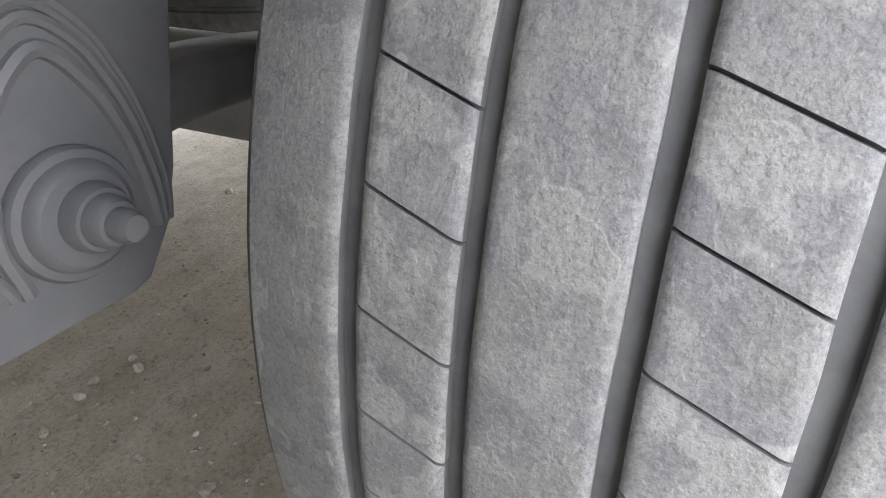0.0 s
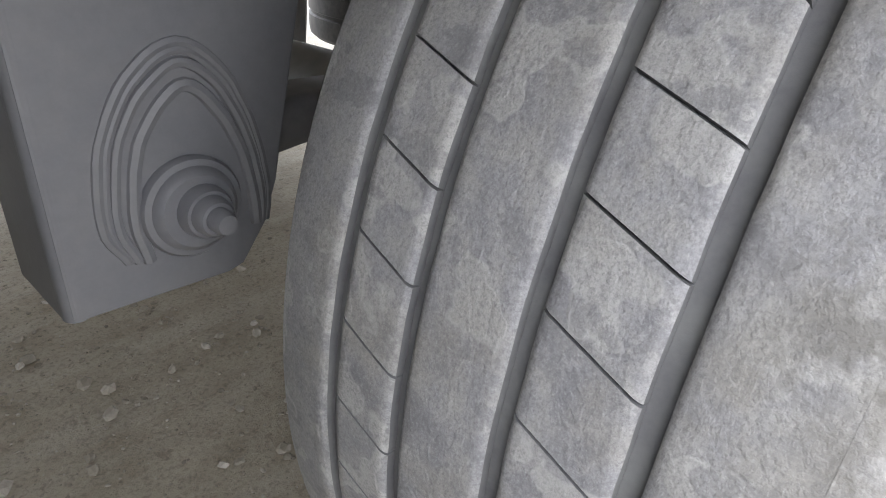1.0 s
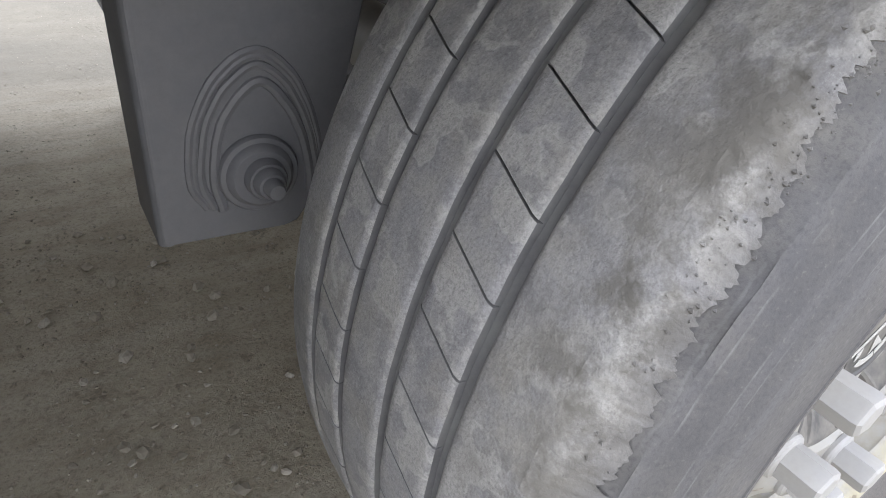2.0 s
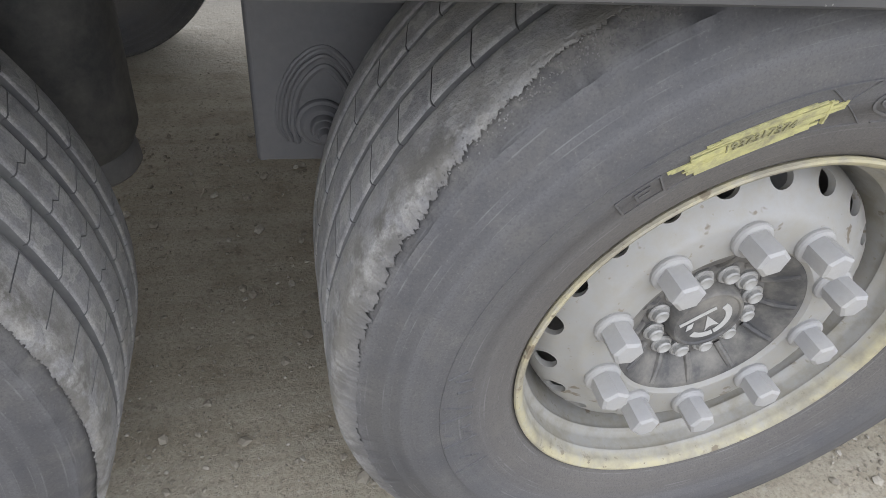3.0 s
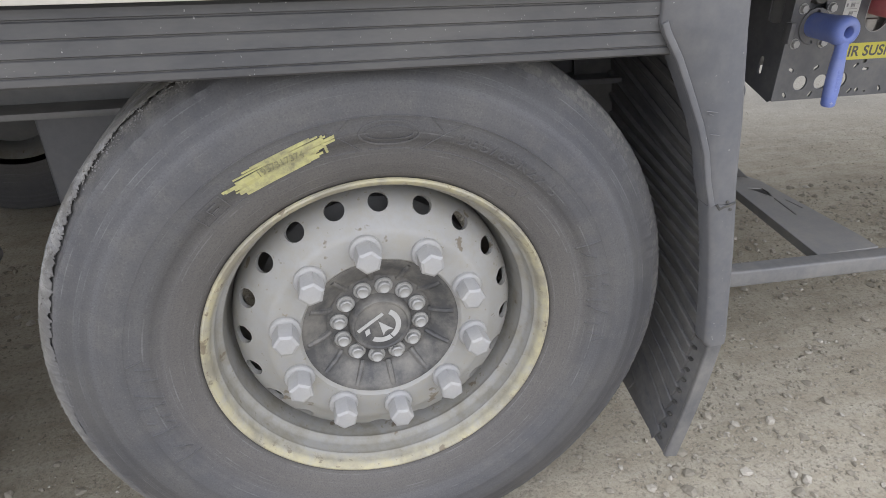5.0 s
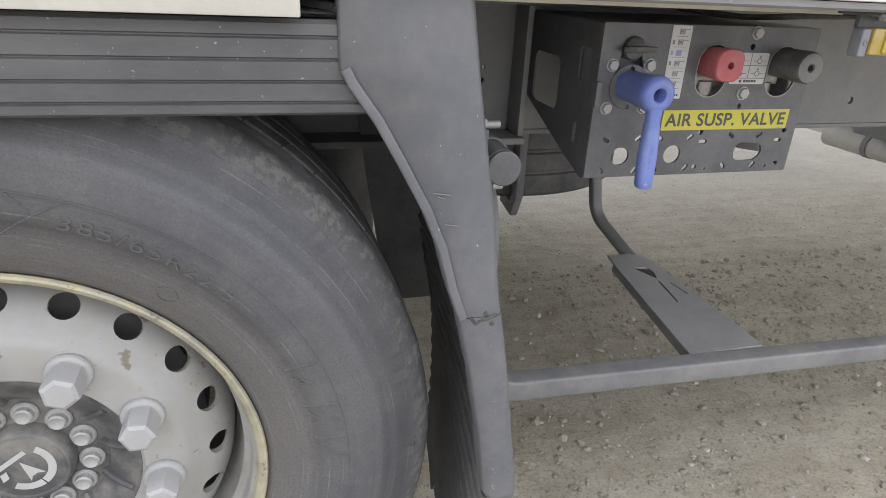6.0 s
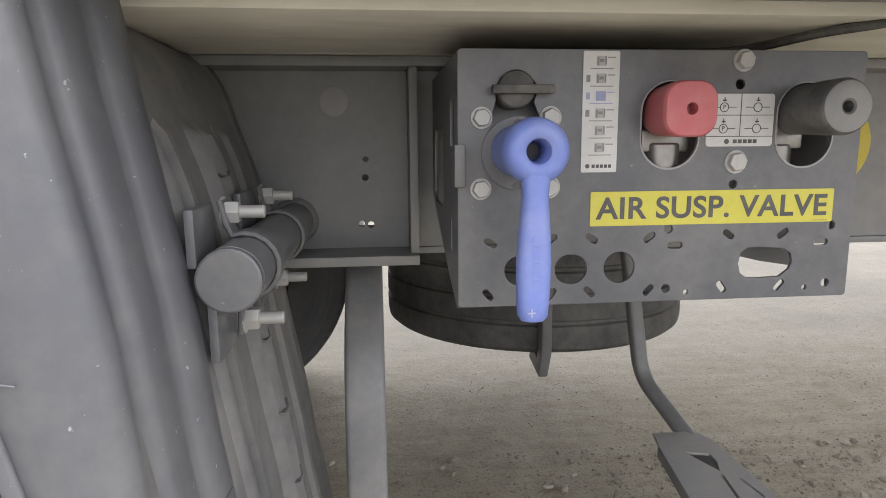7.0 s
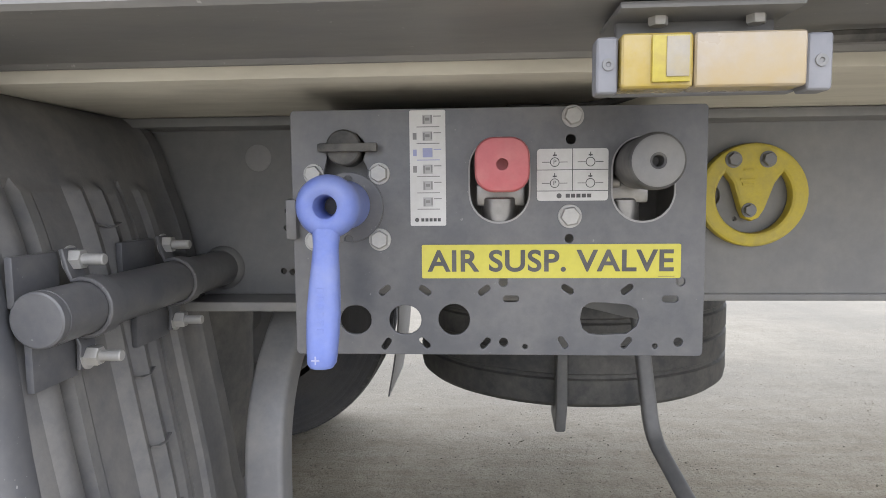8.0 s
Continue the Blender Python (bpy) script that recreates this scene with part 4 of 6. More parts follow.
def build_wheel(cx, all_sipes, seed, detail, label, group="trailer wheels"):
    w = thing("trailer_wheel", (cx, 0, WHEEL_Z), label, "wheel", group)
    org = Matrix.Translation((cx, 0, WHEEL_Z))

    def add(name, me, mat, parent=w, lab="", sharp=35):
        me.transform(org)
        return part_mesh(name, me, mat, parent, lab, sharp)

    tyre = add("tyre", sidewall_mesh(seed), M_SIDE if detail else M_SIDEDARK, lab="worn grey rubber tyre with a flaking shoulder", sharp=60)
    ribs, grooves = tread_mesh(all_sipes, seed)
    pale = M_TREADPALE if all_sipes else M_TREAD
    add("tread", ribs, pale, tyre, "dusty ribbed tread with slanted sipes", sharp=50)
    add("groove", grooves, M_GROOVE, tyre, "dark grooves between the tread ribs", sharp=50)
    add("shoulder", shoulder_mesh(seed, all_sipes), pale, tyre, "pale torn tread shoulder", sharp=60)
    rng = random.Random(seed)
    verts, faces = [], []
    for k in range(700):
        th = radians(rng.gauss(120, 18))
        u = rng.gauss(0.002, 0.006)
        r, yy = 0.5165 + u * 0.7, 0.0235 + u * 0.8 - 0.0005
        s0 = rng.uniform(0.0005, 0.0016)
        c = Vector(polar(th, r, yy))
        n0 = len(verts)
        for q in ((1, 0, 0), (-0.6, 0.8, 0.2), (-0.5, -0.9, 0.1), (0.1, 0.0, 1.0), (0.0, 0.1, -1.0)):
            verts.append(c + Vector(q) * s0 * rng.uniform(0.6, 1.3))
        faces += [(n0 + a, n0 + b, n0 + d) for a, b, d in ((0, 1, 3), (1, 2, 3), (2, 0, 3), (1, 0, 4), (2, 1, 4), (0, 2, 4))]
    me = bpy.data.meshes.new("crumbs")
    me.from_pydata(verts, [], faces)
    tagged(add("rubber_crumb", me, pale, tyre, "torn rubber crumbs along the shoulder"), kind="stuff")
    # rim
    y = [(0.030, 0.290), (0.024, 0.2985), (0.019, 0.3000), (0.0155, 0.2985), (0.0145, 0.2955), (0.017, 0.291), (0.022, 0.2872), (0.027, 0.2852), (0.034, 0.2845), (0.0375, 0.2815), (0.0405, 0.2800), (0.0435, 0.2808), (0.047, 0.2802), (0.060, 0.2790),
         (0.064, 0.2775), (0.068, 0.2735), (0.071, 0.2692), (0.0735, 0.2680), (0.077, 0.2690), (0.082, 0.2685), (0.100, 0.2655), (0.128, 0.2635), (0.140, 0.258), (0.160, 0.254), (0.300, 0.254), (0.36, 0.285)]
    bm = lathe(bmesh.new(), y, (cx, 0, WHEEL_Z), (0, 1, 0), 120)
    rim = part("rim", bm, M_RIM, w, "pale grey steel rim with yellowed rust spots")
    # disc with round hand holes
    prof = [(0.078, 0.132), (0.058, 0.138), (0.052, 0.1415), (0.0495, 0.144), (0.0495, 0.188), (0.0510, 0.1945), (0.0545, 0.2005), (0.0595, 0.2065), (0.065, 0.216), (0.071, 0.228),
            (0.082, 0.241), (0.096, 0.2495), (0.118, 0.2545), (0.150, 0.2555)]
    back = [(a + 0.010, max(r - 0.003, 0.13)) for a, r in reversed(prof)]
    bm = lathe(bmesh.new(), prof + back + prof[:1], (cx, 0, WHEEL_Z), (0, 1, 0), 160)
    bmesh.ops.remove_doubles(bm, verts=bm.verts[:], dist=1e-5)
    disc = part("disc", bm, M_RIM, rim, "pale grey wheel disc with round hand holes")
    cutter = bmesh.new()
    for k in range(20):
        a = radians(88.3 + 17.7 * k) if k < 9 else radians(88.3 + 17.7 * 8 + (360 - 17.7 * 8) / 12 * (k - 8))
        d = Vector((math.cos(a), 0, math.sin(a)))
        c = d * 0.2375 + Vector((0, 0.076, 0))
        nrm = (d * 0.55 + Vector((0, -0.83, 0))).normalized()
        lathe(cutter, [(-0.03, 0), (-0.03, 0.0172), (0.03, 0.0172), (0.03, 0)], c, nrm, 20)
    bmesh.ops.recalc_face_normals(cutter, faces=cutter.faces[:])
    cm = bpy.data.meshes.new("cutter")
    cutter.to_mesh(cm)
    cutter.free()
    cob = new("cutter", cm)
    cob.matrix_world = Matrix.Translation((cx, 0, WHEEL_Z))
    mod = disc.modifiers.new("holes", "BOOLEAN")
    mod.operation, mod.object, mod.solver = "DIFFERENCE", cob, "EXACT"
    bpy.context.view_layer.update()
    dm = bpy.data.meshes.new_from_object(disc.evaluated_get(bpy.context.evaluated_depsgraph_get()))
    disc.modifiers.clear()
    disc.data = dm
    dm.polygons.foreach_set("use_smooth", [True] * len(dm.polygons))
    dm.set_sharp_from_angle(angle=radians(30))
    bpy.data.objects.remove(cob)
    # brake drum behind the disc
    bm = lathe(bmesh.new(), [(0.14, 0), (0.14, 0.20), (0.15, 0.215), (0.33, 0.215), (0.34, 0.20), (0.34, 0)], (cx, 0, WHEEL_Z), (0, 1, 0), 48)
    part("brake_drum", bm, M_STEEL, w, "dark brake drum behind the disc")
    # wheel nuts with tall caps
    bm = bmesh.new()
    lathe(bm, [(0, 0), (0, 0.0262), (0.0045, 0.0268), (0.0075, 0.0255), (0.0095, 0.0215), (0.0095, 0)], (cx, 0.0497, WHEEL_Z), (0, -1, 0), 28)
    lathe(bm, [(0.008, 0.0), (0.008, 0.0212), (0.0425, 0.0222), (0.0468, 0.0212), (0.0495, 0.0165), (0.0505, 0)], (cx, 0.0497, WHEEL_Z), (0, -1, 0), 6, 0.3)
    first = part("wheel_nut", bm, M_NUT, w, "grey hexagon wheel nut with a round collar", sharp=20)
    for k in range(10):
        a = radians(97.47 - 36 * k)
        m = Matrix.Translation((0.1675 * math.cos(a), 0, 0.1675 * math.sin(a)))
        if k == 0:
            first.matrix_local = m
        else:
            again(first, m @ Matrix.Rotation(0.7 * k, 4, "Y"))
    # hub cap
    prof = [(0.064, 0.1402), (0.0562, 0.1392), (0.0556, 0.1365), (0.0580, 0.130), (0.0650, 0.118), (0.0730, 0.106), (0.0790, 0.098), (0.084, 0.094), (0.084, 0.058), (0.074, 0.0555), (0.067, 0.054), (0.0645, 0.0515), (0.0645, 0.0485), (0.0668, 0.0465), (0.0668, 0)]
    bm = lathe(bmesh.new(), prof, (cx, 0, WHEEL_Z), (0, 1, 0), 72)
    hub = part("hub_cap", bm, M_HUB, w, "dark grey dusty hub cap ringed with bolts")
    for k in range(12):
        a = radians(97 - 30 * k)
        d = Vector((math.cos(a), 0, math.sin(a)))
        bm = sweep(bmesh.new(), [d * 0.092 + Vector((cx, 0.084, WHEEL_Z)), d * 0.106 + Vector((cx, 0.0725, WHEEL_Z)), d * 0.120 + Vector((cx, 0.0650, WHEEL_Z)), d * 0.133 + Vector((cx, 0.0600, WHEEL_Z))], round_section(0.0058, 8), up=(0, -1, 0))
        part("hub_rib", bm, M_HUB, hub)
    bm = bmesh.new()
    lathe(bm, [(0, 0), (0, 0.0155), (0.004, 0.0163), (0.0065, 0.0145), (0.0065, 0)], (cx, 0.0845, WHEEL_Z), (0, -1, 0), 20)
    lathe(bm, [(0.005, 0), (0.005, 0.0118), (0.0125, 0.0112), (0.0145, 0.0090), (0.0125, 0.0060), (0.0115, 0)], (cx, 0.0845, WHEEL_Z), (0, -1, 0), 12)
    hb = part("hub_bolt", bm, M_BOLT, hub, "small zinc hub bolt", sharp=28)
    for k in range(12):
        a = radians(82.5 - 30 * k)
        m = Matrix.Translation((0.074 * math.cos(a), 0, 0.074 * math.sin(a)))
        if k == 0:
            hb.matrix_local = m
        else:
            again(hb, m)
    if detail:
        # emblem of plain shapes: two arcs, a slanting bar and a point
        arcs = []
        for a0, a1 in ((205, 268), (-88, 25)):
            pts = [(0.0275 * math.cos(radians(a0 + (a1 - a0) * k / 16)), 0.0275 * math.sin(radians(a0 + (a1 - a0) * k / 16))) for k in range(17)]
            pts += [(0.0200 * math.cos(radians(a1 + (a0 - a1) * k / 16)), 0.0200 * math.sin(radians(a1 + (a0 - a1) * k / 16))) for k in range(17)]
            arcs.append(pts)
        arcs.append([(-0.030, 0.0115), (0.013, 0.0115), (0.013, 0.0165), (-0.030, 0.0165)])
        arcs.append([(-0.008, -0.016), (-0.003, -0.012), (0.003, -0.012), (0.009, -0.016), (0.001, 0.008)])
        arcs.append([(-0.0265, 0.000), (-0.0190, 0.000), (-0.0150, 0.008), (-0.0225, 0.008)])
        arcs = [upright(plate_mesh([(x * math.cos(0.61) - y * math.sin(0.61), x * math.sin(0.61) + y * math.cos(0.61)) for x, y in p], [], 0.001, 0.0002), 0.066) for p in arcs]
        em = merged(arcs, "emblem")
        em.transform(Matrix.Diagonal((1.3, 1, 1.3, 1)))
        add("emblem", em, M_WHITEMARK, hub, "pale emblem of arcs and a slanted bar")
        # raised marks on the sidewall
        add("size_marking", wrapped(fitted(text_mesh("385/65R22.5", 0.030, 0.0008, 1.15), 0.192, 0.0165), 0.3785, 57.3, 0.0013), M_SIDE, tyre, "raised size marking 385/65R22.5")
        for turn in (0, 180):
            for ends in (((0.358, 24.6), (0.402, 24.0)), ((0.364, 22.4), (0.373, 20.6)), ((0.372, 21.4), (0.388, 19.6)), ((0.358, 14.8), (0.403, 14.1)), ((0.363, 13.2), (0.374, 11.4)), ((0.390, 11.2), (0.400, 10.2)),
                         ((0.364, 10.4), (0.378, 9.8)), ((0.362, 6.4), (0.402, 5.9)), ((0.361, 4.6), (0.401, 1.6)), ((0.362, -1.2), (0.386, -1.8)), ((0.370, -4.6), (0.392, -5.2)), ((0.380, -7.4), (0.403, -6.0))):
                add("moulded_letter", raised_line([(r, d + turn) for r, d in ends], 0.0020, 0.0022, 3), M_SIDE, tyre)
        for rx, ry, wd, r0, deg in ((0.045, 0.020, 0.003, 0.378, 87.5), (0.036, 0.012, 0.002, 0.378, 87.5), (0.040, 0.013, 0.0025, 0.392, -94), (0.0125, 0.0105, 0.0018, 0.3345, 51.9)):
            add("moulded_ring", wrapped(ring_mesh(rx, ry, wd), r0, deg, 0.0014), M_SIDE, tyre)
        for w0, h0, cx0, cy0 in ((0.046, 0.0022, 0, 0.013), (0.046, 0.0022, 0, -0.013), (0.0022, 0.026, 0.023, 0), (0.0022, 0.026, -0.023, 0), (0.0025, 0.014, -0.004, 0), (0.016, 0.0025, 0.004, 0.006), (0.012, 0.0025, 0.004, -0.002)):
            add("moulded_line", wrapped(strip_mesh(w0, h0, 8, cx=cx0, cy=cy0), 0.368, 130, 0.0013), M_SIDE, tyre)
        for ends in (((0.352, 79.9), (0.352, 47.6)), ((0.404, 71.3), (0.404, 48.0)), ((0.404, 71.3), (0.3525, 79.9)), ((0.404, 79.0), (0.386, 75.7)), ((0.404, 79.0), (0.404, 71.3)), ((0.353, 47.4), (0.336, 48.6)),
                     ((0.3525, 82.4), (0.3525, 92.0)), ((0.404, 81.0), (0.404, 95.0)), ((0.404, 102.7), (0.3525, 94.2)), ((0.404, 95.4), (0.386, 98.6)), ((0.352, 94.2), (0.352, 126.0)), ((0.404, 95.4), (0.404, 128.0))):
            add("moulded_line", raised_line(ends, 0.0026, 0.0013, 24), M_SIDE, tyre)
        rng = random.Random(8)
        for k in range(17):
            f = k / 16 - 0.5
            ln = 0.164 * (1 - 0.75 * abs(f + 0.05) ** 1.3) * rng.uniform(0.80, 1.08)
            me = strip_mesh(ln, rng.uniform(0.0026, 0.0046) if f < 0.2 else rng.uniform(0.0016, 0.0030), 16, cx=f * 0.016 + rng.uniform(-0.007, 0.007), cy=f * 0.033, skew=0.035 + rng.uniform(-0.025, 0.025))
            for v in me.vertices:
                v.co.y += v.co.x ** 2 / 0.80 - 0.0015
            add("paint_stroke", wrapped(me, 0.371, 111.5, 0.0019 + 0.0001 * (k % 4)), M_YCHALK, tyre, "yellow paint stick stroke")
        add("serial_number", wrapped(fitted(text_mesh("1937317374", 0.0150, 0.0008, 1.0), 0.068, 0.0105), 0.3725, 111.5, 0.0036), M_YSHADE, tyre, "raised serial number 1937317374 under yellow strokes")
        add("paint_stroke", raised_line([(0.3615, 101.4), (0.3895, 101.8)], 0.0050, 0.0026, 8), M_YCHALK, tyre, "yellow paint across a moulded bar")
    return w


wheel_b = build_wheel(0.0, False, 3, True, "trailer wheel with a grey worn tyre and pale steel rim")
wheel_a = build_wheel(-1.306, True, 11, False, "trailer wheel with a closely siped worn tyre")
far_b = copy_thing(wheel_a, Matrix.Translation((0.07, 2.40, WHEEL_Z)) @ Matrix.Rotation(math.pi, 4, "Z"))
far_a = copy_thing(wheel_a, Matrix.Translation((-1.24, 2.40, WHEEL_Z)) @ Matrix.Rotation(math.pi, 4, "Z"))
for o in (far_a, far_b):
    tagged(o, "trailer wheel on the far side, in shade", "wheel")


# ------------------------------------------------------------ mudguard behind the wheel
GUARD = smoothline([(0.20, 0, 1.086), (0.40, 0, 1.085), (0.485, 0, 1.082), (0.518, 0, 1.062), (0.540, 0, 1.000), (0.561, 0, 0.930), (0.589, 0, 0.770), (0.608, 0, 0.655), (0.617, 0, 0.550), (0.611, 0, 0.420),
                    (0.597, 0, 0.300), (0.572, 0, 0.160)], 8)
G_Y0, G_Y1 = -0.030, 0.405


def guard_frame(s):
    """Place and outward direction on the guard's arc, s from 0 to 1."""
    f = s * (len(GUARD) - 1)
    k = min(int(f), len(GUARD) - 2)
    p = GUARD[k].lerp(GUARD[k + 1], f - k)
    d = (GUARD[k + 1] - GUARD[k]).normalized()
    return p, Vector((-d.z, 0, d.x))


def flare(p, y):
    """The inner side of the guard stands out further towards its foot."""
    return p + Vector((0.058 * max(0.0, y) / 0.405 * min(max((0.62 - p.z) / 0.45, 0.0), 1.0), y, 0))


def build_mudguard(ribs=True):
    t = thing("mudguard", (0.6, 0.18, 0.185), "dark ribbed plastic mudguard with a spray flap behind the wheel", "mudguard")
    # back: long ridges along the arc
    bm = bmesh.new()
    ridges = [(0.050, -0.004), (0.060, 0.0), (0.076, 0.0), (0.083, 0.004), (0.091, 0.005), (0.098, 0.003), (0.1045, 0.0), (0.1065, -0.016), (0.1145, -0.016), (0.1165, 0.005), (0.130, 0.004), (0.137, 0.0),
              (0.181, 0.0), (0.187, 0.006), (0.194, 0.010), (0.201, 0.008), (0.207, 0.002), (0.214, 0.001), (0.220, 0.006), (0.228, 0.010), (0.236, 0.007), (0.242, 0.001), (0.252, 0.0), (0.262, 0.004),
              (0.2725, 0.003), (0.2745, -0.014), (0.2805, -0.014), (0.2825, 0.001), (0.302, 0.001), (0.309, 0.006), (0.320, 0.007), (0.327, 0.002), (0.350, 0.0), (0.372, 0.001), (0.378, 0.004), (0.406, 0.003),
              (0.4085, 0.0), (0.4085, -0.014)]
    n = 150
    rows = []
    for k in range(n + 1):
        p, o = guard_frame(k / n)
        pressed = min(max((1.006 - p.z) / 0.012, 0.0), 1.0)
        rows.append([bm.verts.new(flare(p + o * (0.020 + h * (pressed if y < 0.34 else 1.0)), y)) for y, h in ridges])
    for a, b in zip(rows, rows[1:]):
        for i in range(len(ridges) - 1):
            bm.faces.new([a[i], a[i + 1], b[i + 1], b[i]])
    back = part("back_shell", bm, M_FLAP, t, "corrugated grey back shell", sharp=25)
    for z in (0.965, 0.805, 0.730, 0.655, 0.585):
        k = min(range(len(GUARD)), key=lambda i: abs(GUARD[i].z - z) + (0 if GUARD[i].x > 0.5 else 9))
        p = GUARD[k] + Vector((0.0265, 0.0, z - GUARD[k].z))
        bm = sweep(bmesh.new(), [p + Vector((-0.002, 0.206, 0.004)), p + Vector((0.002, 0.216, 0.0)), p + Vector((0.003, 0.230, 0.0)), p + Vector((-0.001, 0.246, 0.003))], rect_section(0.0045, 0.0020, 0.0006, 1), up=(0, 0, 1))
        part("drip_lip", bm, M_FLAP, t)
    # inside: slanting spray ribs, each proud of the sheet
    bm = bmesh.new()
    rows = []
    for k in range(n + 1):
        p, o = guard_frame(k / n)
        rows.append([bm.verts.new(flare(p, y)) for y in (G_Y0, 0.05, 0.15, 0.25, 0.35, G_Y1)])
    for a, b in zip(rows, rows[1:]):
        for i in range(5):
            bm.faces.new([a[i], b[i], b[i + 1], a[i + 1]])
    part("inner_sheet", bm, M_FLAPIN, t)
    count = 39 if ribs else 0
    for k in range(count):
        s = 0.10 + 0.965 * k / (count - 1)
        bm = bmesh.new()
        pts = []
        for i in range(9):
            y = 0.004 + (G_Y1 - 0.012) * i / 8
            q = s - 0.085 * i / 8
            if q > 0.992:
                continue
            p, o = guard_frame(max(q, 0.0))
            inward = (Vector((0.0, 0, WHEEL_Z)) - Vector((p.x, 0, p.z))).normalized()
            pts.append(flare(p + inward * 0.003, y))
        if len(pts) < 3:
            continue
        m = pts[len(pts) // 2]
        sweep(bm, pts, [(-0.017, -0.004), (0.0155, -0.004), (0.0155, 0.0045), (0.0125, 0.0058), (-0.017, -0.0005)], up=tuple((Vector((0, 0, WHEEL_Z)) - Vector((m.x, 0, m.z))).normalized()))
        part("spray_rib", bm, M_FLAPIN, t, sharp=25)
    # inner side lip that closes towards the tyre
    if ribs:
        bm = bmesh.new()
        rows = []
        for k in range(21):
            p, o = guard_frame(0.30 + 0.44 * k / 20)
            w = 0.096 * math.sin(math.pi * min(0.5, 0.12 + 0.60 * k / 20)) ** 0.7
            rows.append([bm.verts.new((p.x + 0.004 - d, y, p.z)) for d, y in ((0.0, 0.399), (w, 0.399), (w, 0.404), (0.0, 0.404))])
        for a, b in zip(rows, rows[1:]):
            for i in range(4):
                bm.faces.new([a[i], a[(i + 1) % 4], b[(i + 1) % 4], b[i]])
        bm.faces.new(rows[0])
        bm.faces.new(rows[-1])
        part("inner_lip", bm, M_FLAPIN, t)
    # outer edge strip of the flap below the trim
    bm = bmesh.new()
    pts = [guard_frame(s)[0] + Vector((0.010, G_Y0 - 0.0085, 0)) for s in (0.80, 0.86, 0.92, 0.97, 1.0)]
    sweep(bm, pts, rect_section(0.010, 0.030, 0.003), up=(1, 0, 0))
    part("flap_edge", bm, M_FLAPIN, t)
    # studs along the outer edge
    for k in range(22 if ribs else 0):
        p, o = guard_frame(0.56 + 0.425 * k / 21)
        c = p + Vector((-0.004, G_Y0 + 0.022, 0))
        bm = box(bmesh.new(), c.x - 0.0035, c.x + 0.003, c.y - 0.0050, c.y + 0.0050, c.z - 0.0026, c.z + 0.0026, 0.0008)
        part("edge_slot", bm, M_CABLE, t)
    return t


